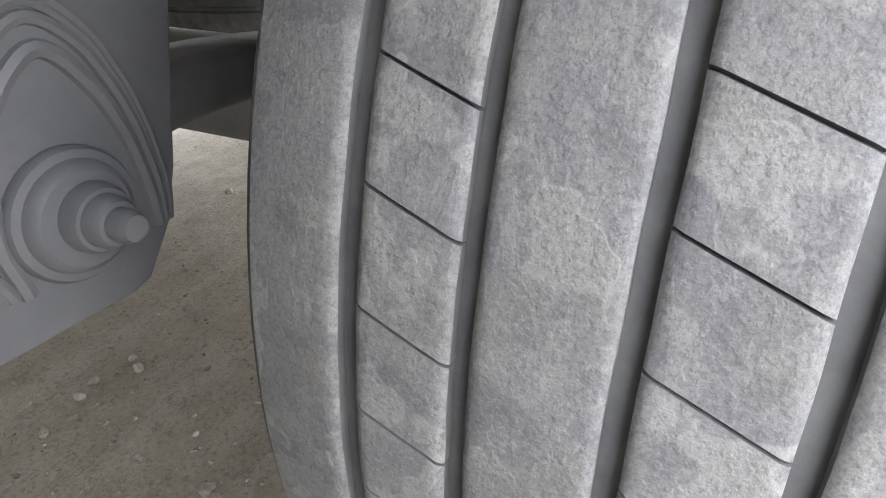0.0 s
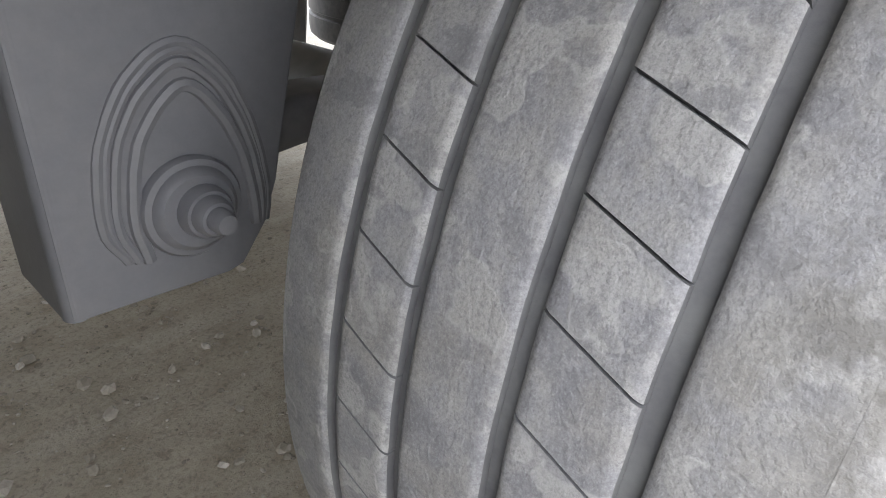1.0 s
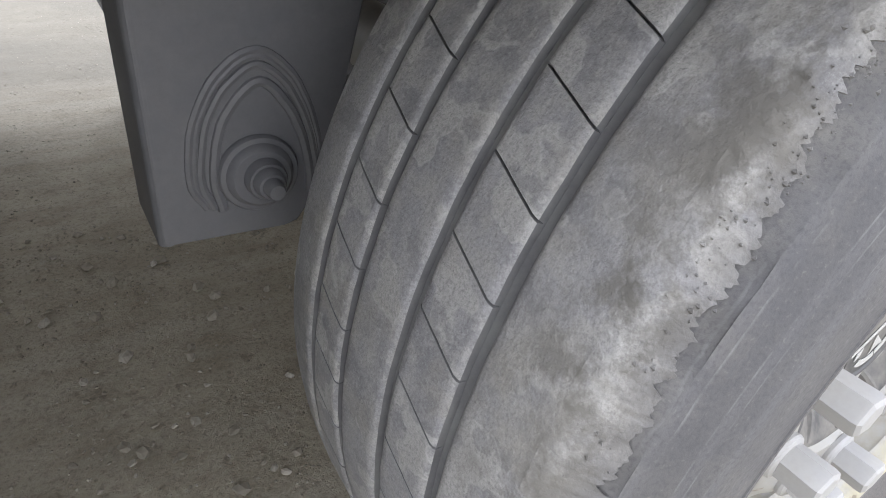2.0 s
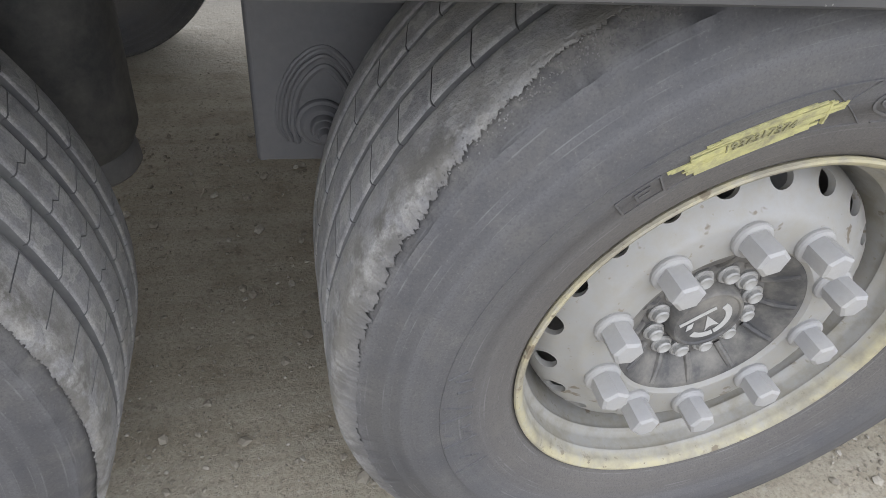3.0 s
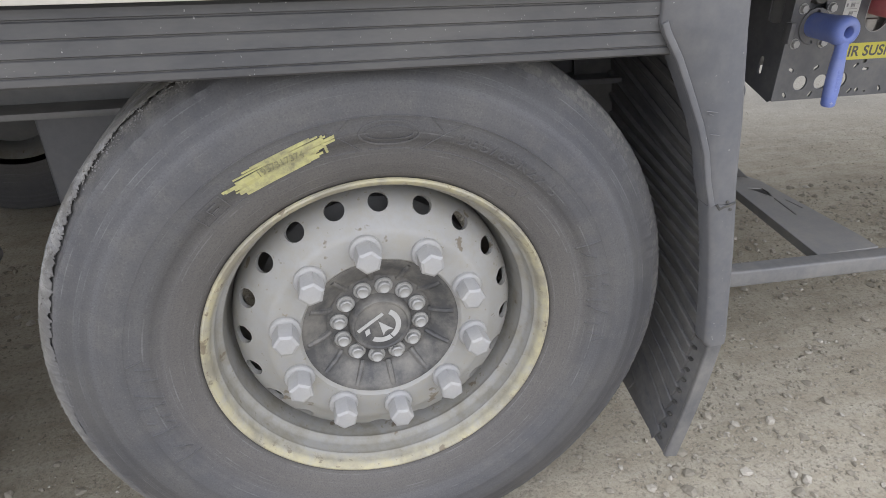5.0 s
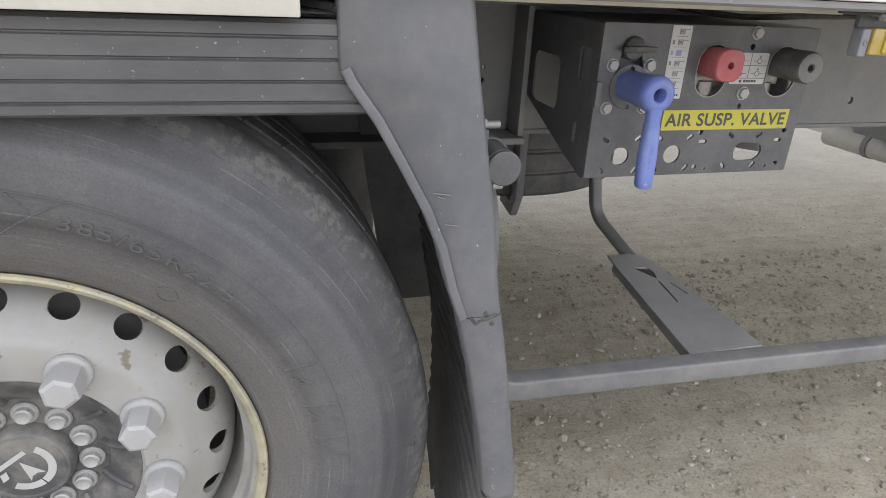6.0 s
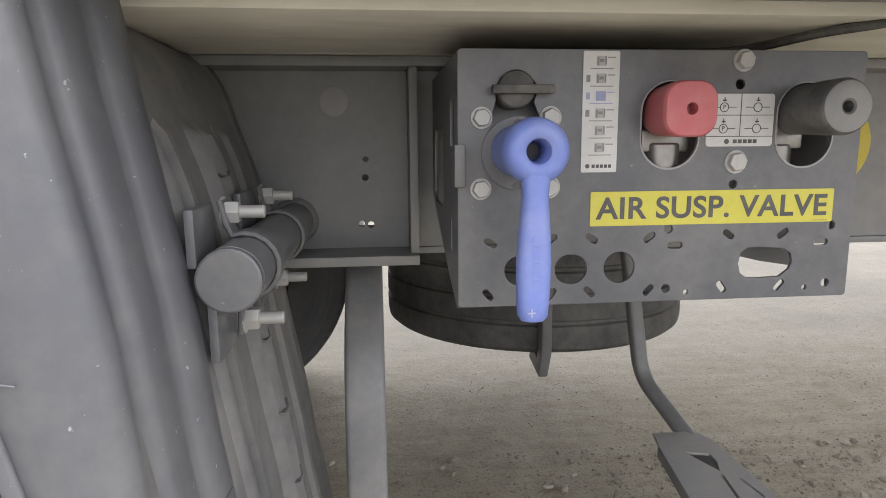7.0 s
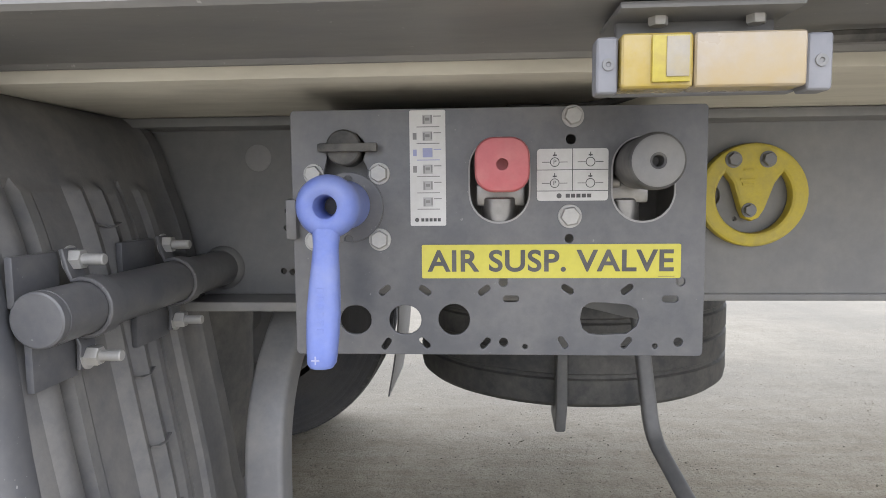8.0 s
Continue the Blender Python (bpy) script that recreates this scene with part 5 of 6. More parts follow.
def build_trim():
    """Moulded grey side trim at the end of the rail: a flat face that turns back in a rounded, ridged flank."""
    t = thing("mudguard_trim", (0.56, -0.03, 0.45), "smooth grey plastic side trim with scuffs and a cracked joint", "mudguard trim")
    levels = [(1.107, 0.397, 0.533), (1.036, 0.398, 0.544), (1.022, 0.405, 0.546), (0.985, 0.431, 0.553), (0.935, 0.459, 0.562), (0.884, 0.486, 0.571), (0.836, 0.506, 0.577), (0.787, 0.519, 0.583),
              (0.745, 0.534, 0.590)]
    low = [(0.7442, 0.5345, 0.5902), (0.66, 0.554, 0.605), (0.56, 0.572, 0.619), (0.468, 0.583, 0.632), (0.455, 0.590, 0.632)]

    def shell(lev, proud):
        bm = bmesh.new()
        outer, inner = [], []
        for z, xa, xb in lev:
            y = -0.040 - proud - 0.018 * max(0, (0.95 - z)) / 0.5
            turn = [(-0.030, 0.0), (-0.009, 0.0006), (-0.004, 0.0022), (-0.0005, 0.0055), (0.0022, 0.0105), (0.0034, 0.0150), (0.0022, 0.0185), (0.0012, 0.0225), (0.0016, 0.0265), (0.0055, 0.0305),
                    (0.0090, 0.0340), (0.0108, 0.0390), (0.0118, 0.0470), (0.0124, 0.0600), (0.0112, 0.0645), (0.0112, 0.0690), (0.0155, 0.0735), (0.0190, 0.0785), (0.0212, 0.0860), (0.0228, 0.1040)]
            flank = [(xa + 0.002, y + 0.034), (xa, y + 0.006), (xa + 0.003, y)] + [(xb + a, y + b) for a, b in turn]
            ins = [(xa + 0.005, y + 0.034), (xa + 0.003, y + 0.007), (xa + 0.005, y + 0.003)] + [(xb + a - 0.0028, y + b + 0.0028) for a, b in turn]
            outer.append([bm.verts.new((px, py, z)) for px, py in flank])
            inner.append([bm.verts.new((px, py, z)) for px, py in ins])
        n = len(outer[0])
        for rows in (outer, inner):
            for a, b in zip(rows, rows[1:]):
                for i in range(n - 1):
                    bm.faces.new([a[i], a[i + 1], b[i + 1], b[i]])
        for a, b, p, q in ((o, o2, i1, i2) for (o, o2), (i1, i2) in zip(zip(outer, outer[1:]), zip(inner, inner[1:]))):
            for e in (0, n - 1):
                bm.faces.new([a[e], b[e], q[e], p[e]])
        for o, i1 in ((outer[0], inner[0]), (outer[-1], inner[-1])):
            for k in range(n - 1):
                bm.faces.new([o[k], o[k + 1], i1[k + 1], i1[k]])
        return bm

    part("upper_shell", shell(levels, 0.0), M_GUARD, t, sharp=70)
    part("lower_shell", shell(low, 0.001), M_GUARD, t, "lower shell below a cracked joint", sharp=70)
    # rolled bead along the wheel side of the face
    pts = [(xa + 0.0055, -0.0405 - 0.018 * max(0, (0.95 - z)) / 0.5, z) for z, xa, xb in levels[1:]]
    part("edge_bead", sweep(bmesh.new(), pts, rect_section(0.011, 0.006, 0.0028, 4), up=(0, -1, 0)), M_GUARD, t)
    # cracked joint: a wandering dark gap and two rivet holes
    bm = bmesh.new()
    pts = [(0.549, -0.0489, 0.746), (0.556, -0.0493, 0.737), (0.563, -0.0493, 0.741), (0.572, -0.0493, 0.7425), (0.584, -0.0476, 0.746)]
    sweep(bm, pts, rect_section(0.0042, 0.0018, 0.0005, 1), up=(0, -1, 0))
    part("crack", bm, M_CABLE, t)
    bm = rod(bmesh.new(), (0.569, -0.047, 0.749), (0.569, -0.0498, 0.749), 0.0028, 12, 0.0004)
    h = part("rivet_hole", bm, M_CABLE, t)
    again(h, Matrix.Translation((0.008, -0.0006, -0.014)))
    for x, z, ln in ((0.497, 0.905, 0.020), (0.502, 0.901, 0.008), (0.511, 0.868, 0.017)):
        bm = sweep(bmesh.new(), [(x, -0.0425 - 0.036 * (0.95 - z), z), (x + ln, -0.0425 - 0.036 * (0.95 - z), z - 0.003)], rect_section(0.0010, 0.0012, 0.0003, 1), up=(0, -1, 0))
        part("scuff", bm, M_HANGER, t)
    return t


build_mudguard()


def build_far_flap():
    """Plain mudguard sheet behind the far wheel."""
    t = thing("mudguard", (0.66, 2.14, 0.24), "pale mudguard sheet on the far side", "mudguard")
    bm = bmesh.new()
    rows = []
    for k in range(31):
        p, o = guard_frame(0.25 + 0.75 * k / 30)
        q = p + Vector((0.035, 0, 0.06))
        rows.append([bm.verts.new((q.x + dx, y, q.z)) for dx, y in ((0, 1.93), (0.006, 1.93), (0.006, 2.35), (0, 2.35))])
    for a, b in zip(rows, rows[1:]):
        for i in range(4):
            bm.faces.new([a[i], a[(i + 1) % 4], b[(i + 1) % 4], b[i]])
    bm.faces.new(rows[0])
    bm.faces.new(rows[-1])
    part("sheet", bm, M_GALV, t)
    return t


build_far_flap()
build_trim()


def build_guard_mount():
    """Round arm from the chassis that carries the mudguard, with saddle plates and bolted straps."""
    t = thing("support_tube", (0.616, 0.42, 0.90), "round grey steel tube clamped to the mudguard", "tube")
    cx, cz, r = 0.6185, 0.8985, 0.0236
    bm = bmesh.new()
    lathe(bm, [(0, 0), (0, r - 0.002), (0.0012, r - 0.0004), (0.007, r), (0.0075, r - 0.0012), (0.0085, r - 0.0012), (0.009, r), (0.37, r), (0.37, 0)], (cx, 0.055, cz), (0, 1, 0), 40)
    part("arm_tube", bm, M_PANEL, t)
    bm = lathe(bmesh.new(), [(0, r), (0.002, r + 0.002), (0.006, r + 0.005), (0.010, r + 0.006), (0.010, r)], (cx, 0.41, cz), (0, 1, 0), 32)
    part("weld_collar", bm, M_STEEL, t)
    for y, hw in ((0.090, 0.028), (0.250, 0.033)):
        x0 = 0.589
        for z0, z1, out in ((cz + 0.008, cz + 0.050, 0.0), (cz - 0.062, cz - 0.008, 0.012)):
            part("saddle_plate", box(bmesh.new(), x0 + out, x0 + out + 0.007, y - hw, y + hw, z0, z1, 0.0015), M_PANEL, t)
        bm = bmesh.new()
        y += hw + 0.006
        pts = [(x0 + 0.012, y, cz + 0.052), (x0 + 0.016, y, cz + 0.034)]
        pts += [(cx + (r + 0.0025) * math.cos(radians(a)), y, cz + (r + 0.0025) * math.sin(radians(a))) for a in range(110, -111, -20)]
        pts += [(x0 + 0.024, y, cz - 0.034), (x0 + 0.022, y, cz - 0.056)]
        sweep(bm, pts, rect_section(0.004, 0.022, 0.001, 1), up=(0, 1, 0))
        part("strap", bm, M_PANEL, t)
        for dz, out in ((0.042, 0.014), (-0.046, 0.025)):
            bm = bmesh.new()
            hexagon(bm, (x0 + out, y + 0.002, cz + dz), (1, 0, 0), 0.0095, 0.010)
            lathe(bm, [(0.010, 0.0), (0.010, 0.0052), (0.030, 0.0052), (0.031, 0.0044), (0.031, 0)], (x0 + out, y + 0.002, cz + dz), (1, 0, 0), 16)
            lathe(bm, [(-0.002, 0), (-0.002, 0.0125), (0.0, 0.0125), (0.0, 0)], (x0 + out, y + 0.002, cz + dz), (1, 0, 0), 20)
            part("clamp_bolt", bm, M_BOLT, t, "zinc nut on a threaded stud")
    return t


build_guard_mount()


# ------------------------------------------------------------ control panel
PY = 0.165
PX0, PX1, PZ0, PZ1 = 0.7945, 1.173, 0.845, 1.0735


def build_panel():
    t = thing("control_box", (0.98, 0.42, 0.845), "dark grey steel valve panel with drilled holes and stickers", "valve panel")
    holes = [slot(x, z, 0.0125, 0.0058, a) for x, z, a in ((0.880, 0.906, 38), (0.918, 0.906, -35), (0.973, 0.906, 38), (1.050, 0.907, -35), (1.104, 0.907, 38), (0.881, 0.855, 55), (0.917, 0.856, -42),
                                                          (0.974, 0.856, 48), (1.046, 0.857, -55), (1.104, 0.857, 50), (0.822, 0.856, -48), (0.824, 0.904, -30))]
    holes += [slot(0.998, 0.898, 0.0145, 0.0062), slot(1.143, 0.898, 0.0145, 0.0062)]
    holes += [disc_outline(x, z, r, 14) for x, z, r in ((0.991, 0.9135, 0.0042), (1.152, 0.9140, 0.0042), (0.991, 0.857, 0.0042), (1.011, 0.853, 0.0025), (1.130, 0.854, 0.0025), (1.151, 0.858, 0.0042),
                                                       (1.052, 1.044, 0.0045), (1.051, 0.954, 0.0040))]
    holes += [slot(0.852, 0.878, 0.030, 0.0275), slot(0.899, 0.878, 0.0305, 0.0275), disc_outline(0.945, 0.8785, 0.0148, 28)]
    holes.append([(1.0635 + 0.0, 0.8895), (1.071, 0.8945), (1.083, 0.8945), (1.106, 0.8925), (1.113, 0.888), (1.1155, 0.880), (1.113, 0.8725), (1.104, 0.8655), (1.080, 0.8645), (1.070, 0.8655), (1.064, 0.870), (1.0615, 0.879)])
    holes.append(rounded(0.9605, 1.0145, 0.9695, 1.0465, 0.027, 8))
    holes.append(rounded(1.0895, 1.1445, 0.9695, 1.0455, 0.027, 8))
    holes.append([(0.8245, 1.016), (0.8285, 1.030), (0.8275, 1.040), (0.833, 1.0485), (0.840, 1.0535), (0.848, 1.0545), (0.857, 1.0515), (0.863, 1.0445), (0.8645, 1.036), (0.862, 1.028), (0.867, 1.017),
                  (0.8655, 1.002), (0.826, 1.002)])
    me = upright(plate_mesh(rounded(PX0, PX1, PZ0, PZ1, 0.004, 4), holes, 0.004), PY + 0.002)
    front = part_mesh("front_plate", me, M_PANEL, t)
    # folded left flank with a slanted lower corner and a long slot
    flank = [(0.169, 0.846), (0.175, 0.842), (0.24, 0.862), (0.42, 0.930), (0.42, 1.072), (0.169, 1.072)]
    fh = [rounded(0.290, 0.390, 0.925, 1.010, 0.014, 4), slot(0.215, 0.905, 0.034, 0.010, 90), rounded(0.19, 0.225, 0.985, 1.035, 0.008, 4)]
    me = plate_mesh(flank, fh, 0.004)
    me.transform(Matrix(((0, 0, 1, PX0 + 0.002), (1, 0, 0, 0), (0, 1, 0, 0), (0, 0, 0, 1))))
    part_mesh("side_plate", me, M_PANEL, t)
    me = plate_mesh([(0.169, 0.85), (0.19, 0.85), (0.19, 1.072), (0.169, 1.072)], [], 0.004)
    me.transform(Matrix(((0, 0, 1, PX1 - 0.002), (1, 0, 0, 0), (0, 1, 0, 0), (0, 0, 0, 1))))
    part_mesh("edge_fold", me, M_PANEL, t)
    part("top_fold", box(bmesh.new(), PX0 + 0.004, PX1 - 0.004, 0.169, 0.42, 1.0695, 1.0735, 0.001), M_PANEL, t)
    bm = box(bmesh.new(), PX0 - 0.004, PX0 + 0.006, 0.155, 0.172, 0.955, 0.992, 0.002)
    part("edge_tab", bm, M_PANEL, t)
    # bolts
    for x, z, r in ((1.0535, 1.0645, 0.0088), (1.0515, 0.9745, 0.0095), (0.877, 1.015, 0.0088), (0.8765, 0.954, 0.0092), (0.8155, 1.015, 0.0085), (0.815, 0.953, 0.0085)):
        bm = bmesh.new()
        hexagon(bm, (x, PY - 0.0005, z), (0, -1, 0), r * 0.94, 0.0050, start=x * 40)
        lathe(bm, [(0, 0), (0, r * 1.15), (0.0016, r * 1.12), (0.0016, 0)], (x, PY + 0.0002, z), (0, -1, 0), 24)
        part("panel_bolt", bm, M_BOLT, t, "zinc hexagon bolt")
    # paint worn off round the knob openings
    for x0, x1, z0, z1 in ((0.9605, 1.0145, 0.9695, 1.0465), (1.0895, 1.1445, 0.9695, 1.0455)):
        me = upright(plate_mesh(rounded(x0 - 0.0013, x1 + 0.0013, z0 - 0.0016, z1 + 0.0009, 0.0282, 8), [rounded(x0 + 0.0002, x1 - 0.0002, z0 + 0.0002, z1 - 0.0002, 0.0268, 8)], 0.0006, 0.0001), PY - 0.0002)
        part_mesh("worn_rim", me, M_FOOT, t, "bare worn rim round an opening")
    # lever valve backing disc
    me = upright(plate_mesh(disc_outline(0.848, 0.984, 0.0325, 40), [disc_outline(0.848, 1.009, 0.0042, 12), disc_outline(0.8475, 0.9545, 0.0042, 12)], 0.0024), PY - 0.0016)
    part_mesh("backing_disc", me, M_PANEL, t, "round grey valve flange")
    # blocks behind the openings
    part("mounting_block", box(bmesh.new(), 0.80, 0.90, 0.19, 0.30, 0.94, 1.06, 0.004), M_STEEL, t)
    part("back_plate", box(bmesh.new(), 0.90, PX1 - 0.006, 0.290, 0.296, 0.925, 1.069, 0.001), M_STEEL, t)
    part("inner_cheek", box(bmesh.new(), PX1 - 0.011, PX1 - 0.007, 0.196, 0.289, 0.925, 1.068, 0.001), M_STEEL, t)
    me = upright(plate_mesh([(1.035, 0.926), (1.168, 0.926), (1.168, 0.862), (1.118, 0.870), (1.035, 0.890)], [], 0.004), 0.222)
    part_mesh("lower_back", me, M_STEEL, t)
    return t


def build_lever():
    t = thing("air_suspension_lever", (0.846, PY, 0.985), "blue plastic air suspension lever hanging down", "lever")
    c = Vector((0.8460, 0.079, 0.9865))
    bm = bmesh.new()
    # head: a fat ring with a deep socket, on a tapering sleeve
    lathe(bm, [(0.034, 0.0), (0.034, 0.0082), (0.0075, 0.0086), (0.002, 0.0100), (0.0, 0.0130), (-0.0005, 0.0175), (0.002, 0.0222), (0.007, 0.0252), (0.014, 0.0262), (0.022, 0.0255), (0.030, 0.0240),
               (0.060, 0.0225), (0.090, 0.0222), (0.090, 0)], c, (0, 1, 0), 40)
    head = part("lever_head", bm, M_BLUE, t)
    bm = bmesh.new()
    pts = [(-0.0135, 0.0115), (-0.022, 0.0112), (-0.032, 0.0102), (-0.045, 0.0108), (-0.062, 0.0122), (-0.085, 0.0134), (-0.104, 0.0130), (-0.117, 0.0122), (-0.126, 0.0116), (-0.1295, 0.0100)]
    rings = []
    for z, hw in pts:
        sec = rect_section(hw * 2, 0.021 if z < -0.04 else 0.019, 0.0085, 5)
        if z <= -0.1295:
            sec = [(a * 0.92, b * 0.8) for a, b in sec]
        rings.append([bm.verts.new((c.x + a + (z * 0.035), c.y + 0.011 + b + z * 0.10, c.z + z)) for a, b in sec])
    for p, q in zip(rings, rings[1:]):
        for k in range(len(p)):
            bm.faces.new([p[k], p[(k + 1) % len(p)], q[(k + 1) % len(p)], q[k]])
    bm.faces.new(rings[0][::-1])
    bm.faces.new(rings[-1])
    grip = part("lever_grip", bm, M_BLUE, t, sharp=45)
    bm = bmesh.new()
    y = c.y - 0.0118
    box(bm, c.x - 0.0105, c.x - 0.0040, y - 0.0004, y + 0.001, c.z - 0.1225, c.z - 0.1213, 0)
    box(bm, c.x - 0.0078, c.x - 0.0066, y - 0.0003, y + 0.001, c.z - 0.1252, c.z - 0.1186, 0)
    part("plus_mark", bm, M_BLUEINK, grip)
    bm = bmesh.new()
    for k in range(6):
        z = c.z - 0.068 - 0.0065 * k
        yk = c.y + 0.0005 + 0.10 * (z - c.z)
        box(bm, c.x - 0.0060, c.x - 0.0008, yk - 0.0004, yk + 0.001, z, z + 0.0035, 0)
    part("moulded_bars", bm, M_BLUE, grip)
    bm = lathe(bmesh.new(), [(0, 0), (0, 0.0068), (0.004, 0.0068), (0.005, 0.004), (0.005, 0)], c + Vector((0, 0.0335, 0)), (0, -1, 0), 16)
    part("socket_screw", bm, M_CABLE, head)
    return t


def build_isolator():
    t = thing("valve_tap", (0.845, PY, 1.036), "small dark valve tap in the panel opening", "valve tap")
    bm = lathe(bmesh.new(), [(0, 0), (0, 0.0150), (0.002, 0.0165), (0.030, 0.0165), (0.030, 0)], (0.845, 0.158, 1.039), (0, 1, 0), 28)
    part("tap_body", bm, M_CABLE, t)
    bm = box(bmesh.new(), 0.8225, 0.8775, 0.150, 0.159, 1.0345, 1.0425, 0.0025)
    part("tap_wing", bm, M_CABLE, t)
    return t


def build_knobs():
    t = thing("red_valve_knob", (0.988, PY, 1.02), "red plastic shunt valve knob", "knob")
    c = Vector((0.989, 0.128, 1.0205))
    bm = bmesh.new()
    rows = []
    for d, s in ((0.0, 0.80), (0.0006, 0.93), (0.0025, 0.99), (0.006, 1.0), (0.020, 0.97), (0.050, 0.90)):
        rows.append([bm.verts.new((c.x + a * s, c.y + d, c.z + b * s)) for a, b in rect_section(0.0475, 0.0475, 0.0165, 6)])
    for p, q in zip(rows, rows[1:]):
        for k in range(len(p)):
            bm.faces.new([p[k], p[(k + 1) % len(p)], q[(k + 1) % len(p)], q[k]])
    ring = [bm.verts.new((c.x + 0.0052 * math.cos(math.tau * (k + 0.5) / len(rows[0])), c.y, c.z + 0.0052 * math.sin(math.tau * (k + 0.5) / len(rows[0])))) for k in range(len(rows[0]))]
    deep = [bm.verts.new(v.co + Vector((0, 0.014, 0))) for v in ring]
    for k in range(len(ring)):
        j = (k + 1) % len(ring)
        bm.faces.new([rows[0][k], ring[k], ring[j], rows[0][j]])
        bm.faces.new([ring[k], deep[k], deep[j], ring[j]])
    bm.faces.new(deep)
    part("knob_cap", bm, M_RED, t, sharp=40)
    bm = bmesh.new()
    rod(bm, (0.989, 0.178, 1.012), (0.989, 0.25, 1.012), 0.020, 24)
    box(bm, 0.966, 1.012, 0.176, 0.215, 0.984, 1.004, 0.003)
    rod(bm, (0.988, 0.185, 0.992), (0.988, 0.185, 0.955), 0.017, 20)
    part("valve_body", bm, M_VALVE, t, "cast metal valve body")

    t = thing("black_valve_knob", (1.113, PY, 1.02), "worn black cylindrical valve knob", "knob")
    c = Vector((1.1145, 0.108, 1.0210))
    bm = lathe(bmesh.new(), [(0.014, 0.0), (0.014, 0.0042), (0.001, 0.0048), (0.0, 0.0065), (0.0002, 0.0195), (0.0015, 0.0222), (0.005, 0.0238), (0.024, 0.0236), (0.050, 0.0225), (0.090, 0.0215), (0.090, 0)], c, (0, 1, 0), 40)
    cap = part("knob_cap", bm, M_BLACKKNOB, t, sharp=40)
    bm = lathe(bmesh.new(), [(0.0006, 0.0066), (-0.0003, 0.0069), (-0.0003, 0.0190), (0.0008, 0.0212), (0.0020, 0.0215)], c, (0, 1, 0), 40)
    part("worn_face", bm, M_GALV, cap, "scuffed pale end face")
    bm = bmesh.new()
    box(bm, 1.088, 1.125, 0.178, 0.215, 0.986, 1.006, 0.003)
    rod(bm, (1.103, 0.190, 0.990), (1.103, 0.190, 0.955), 0.016, 20)
    rod(bm, (1.082, 0.184, 1.005), (1.100, 0.184, 1.005), 0.008, 16)
    part("valve_body", bm, M_VALVE, t, "cast metal valve body")


def flat_sheet(x0, x1, z0, z1, y, r=0.0015, thick=0.0006):
    return upright(plate_mesh(rounded(x0, x1, z0, z1, r, 3), [], thick, 0.0001), y)


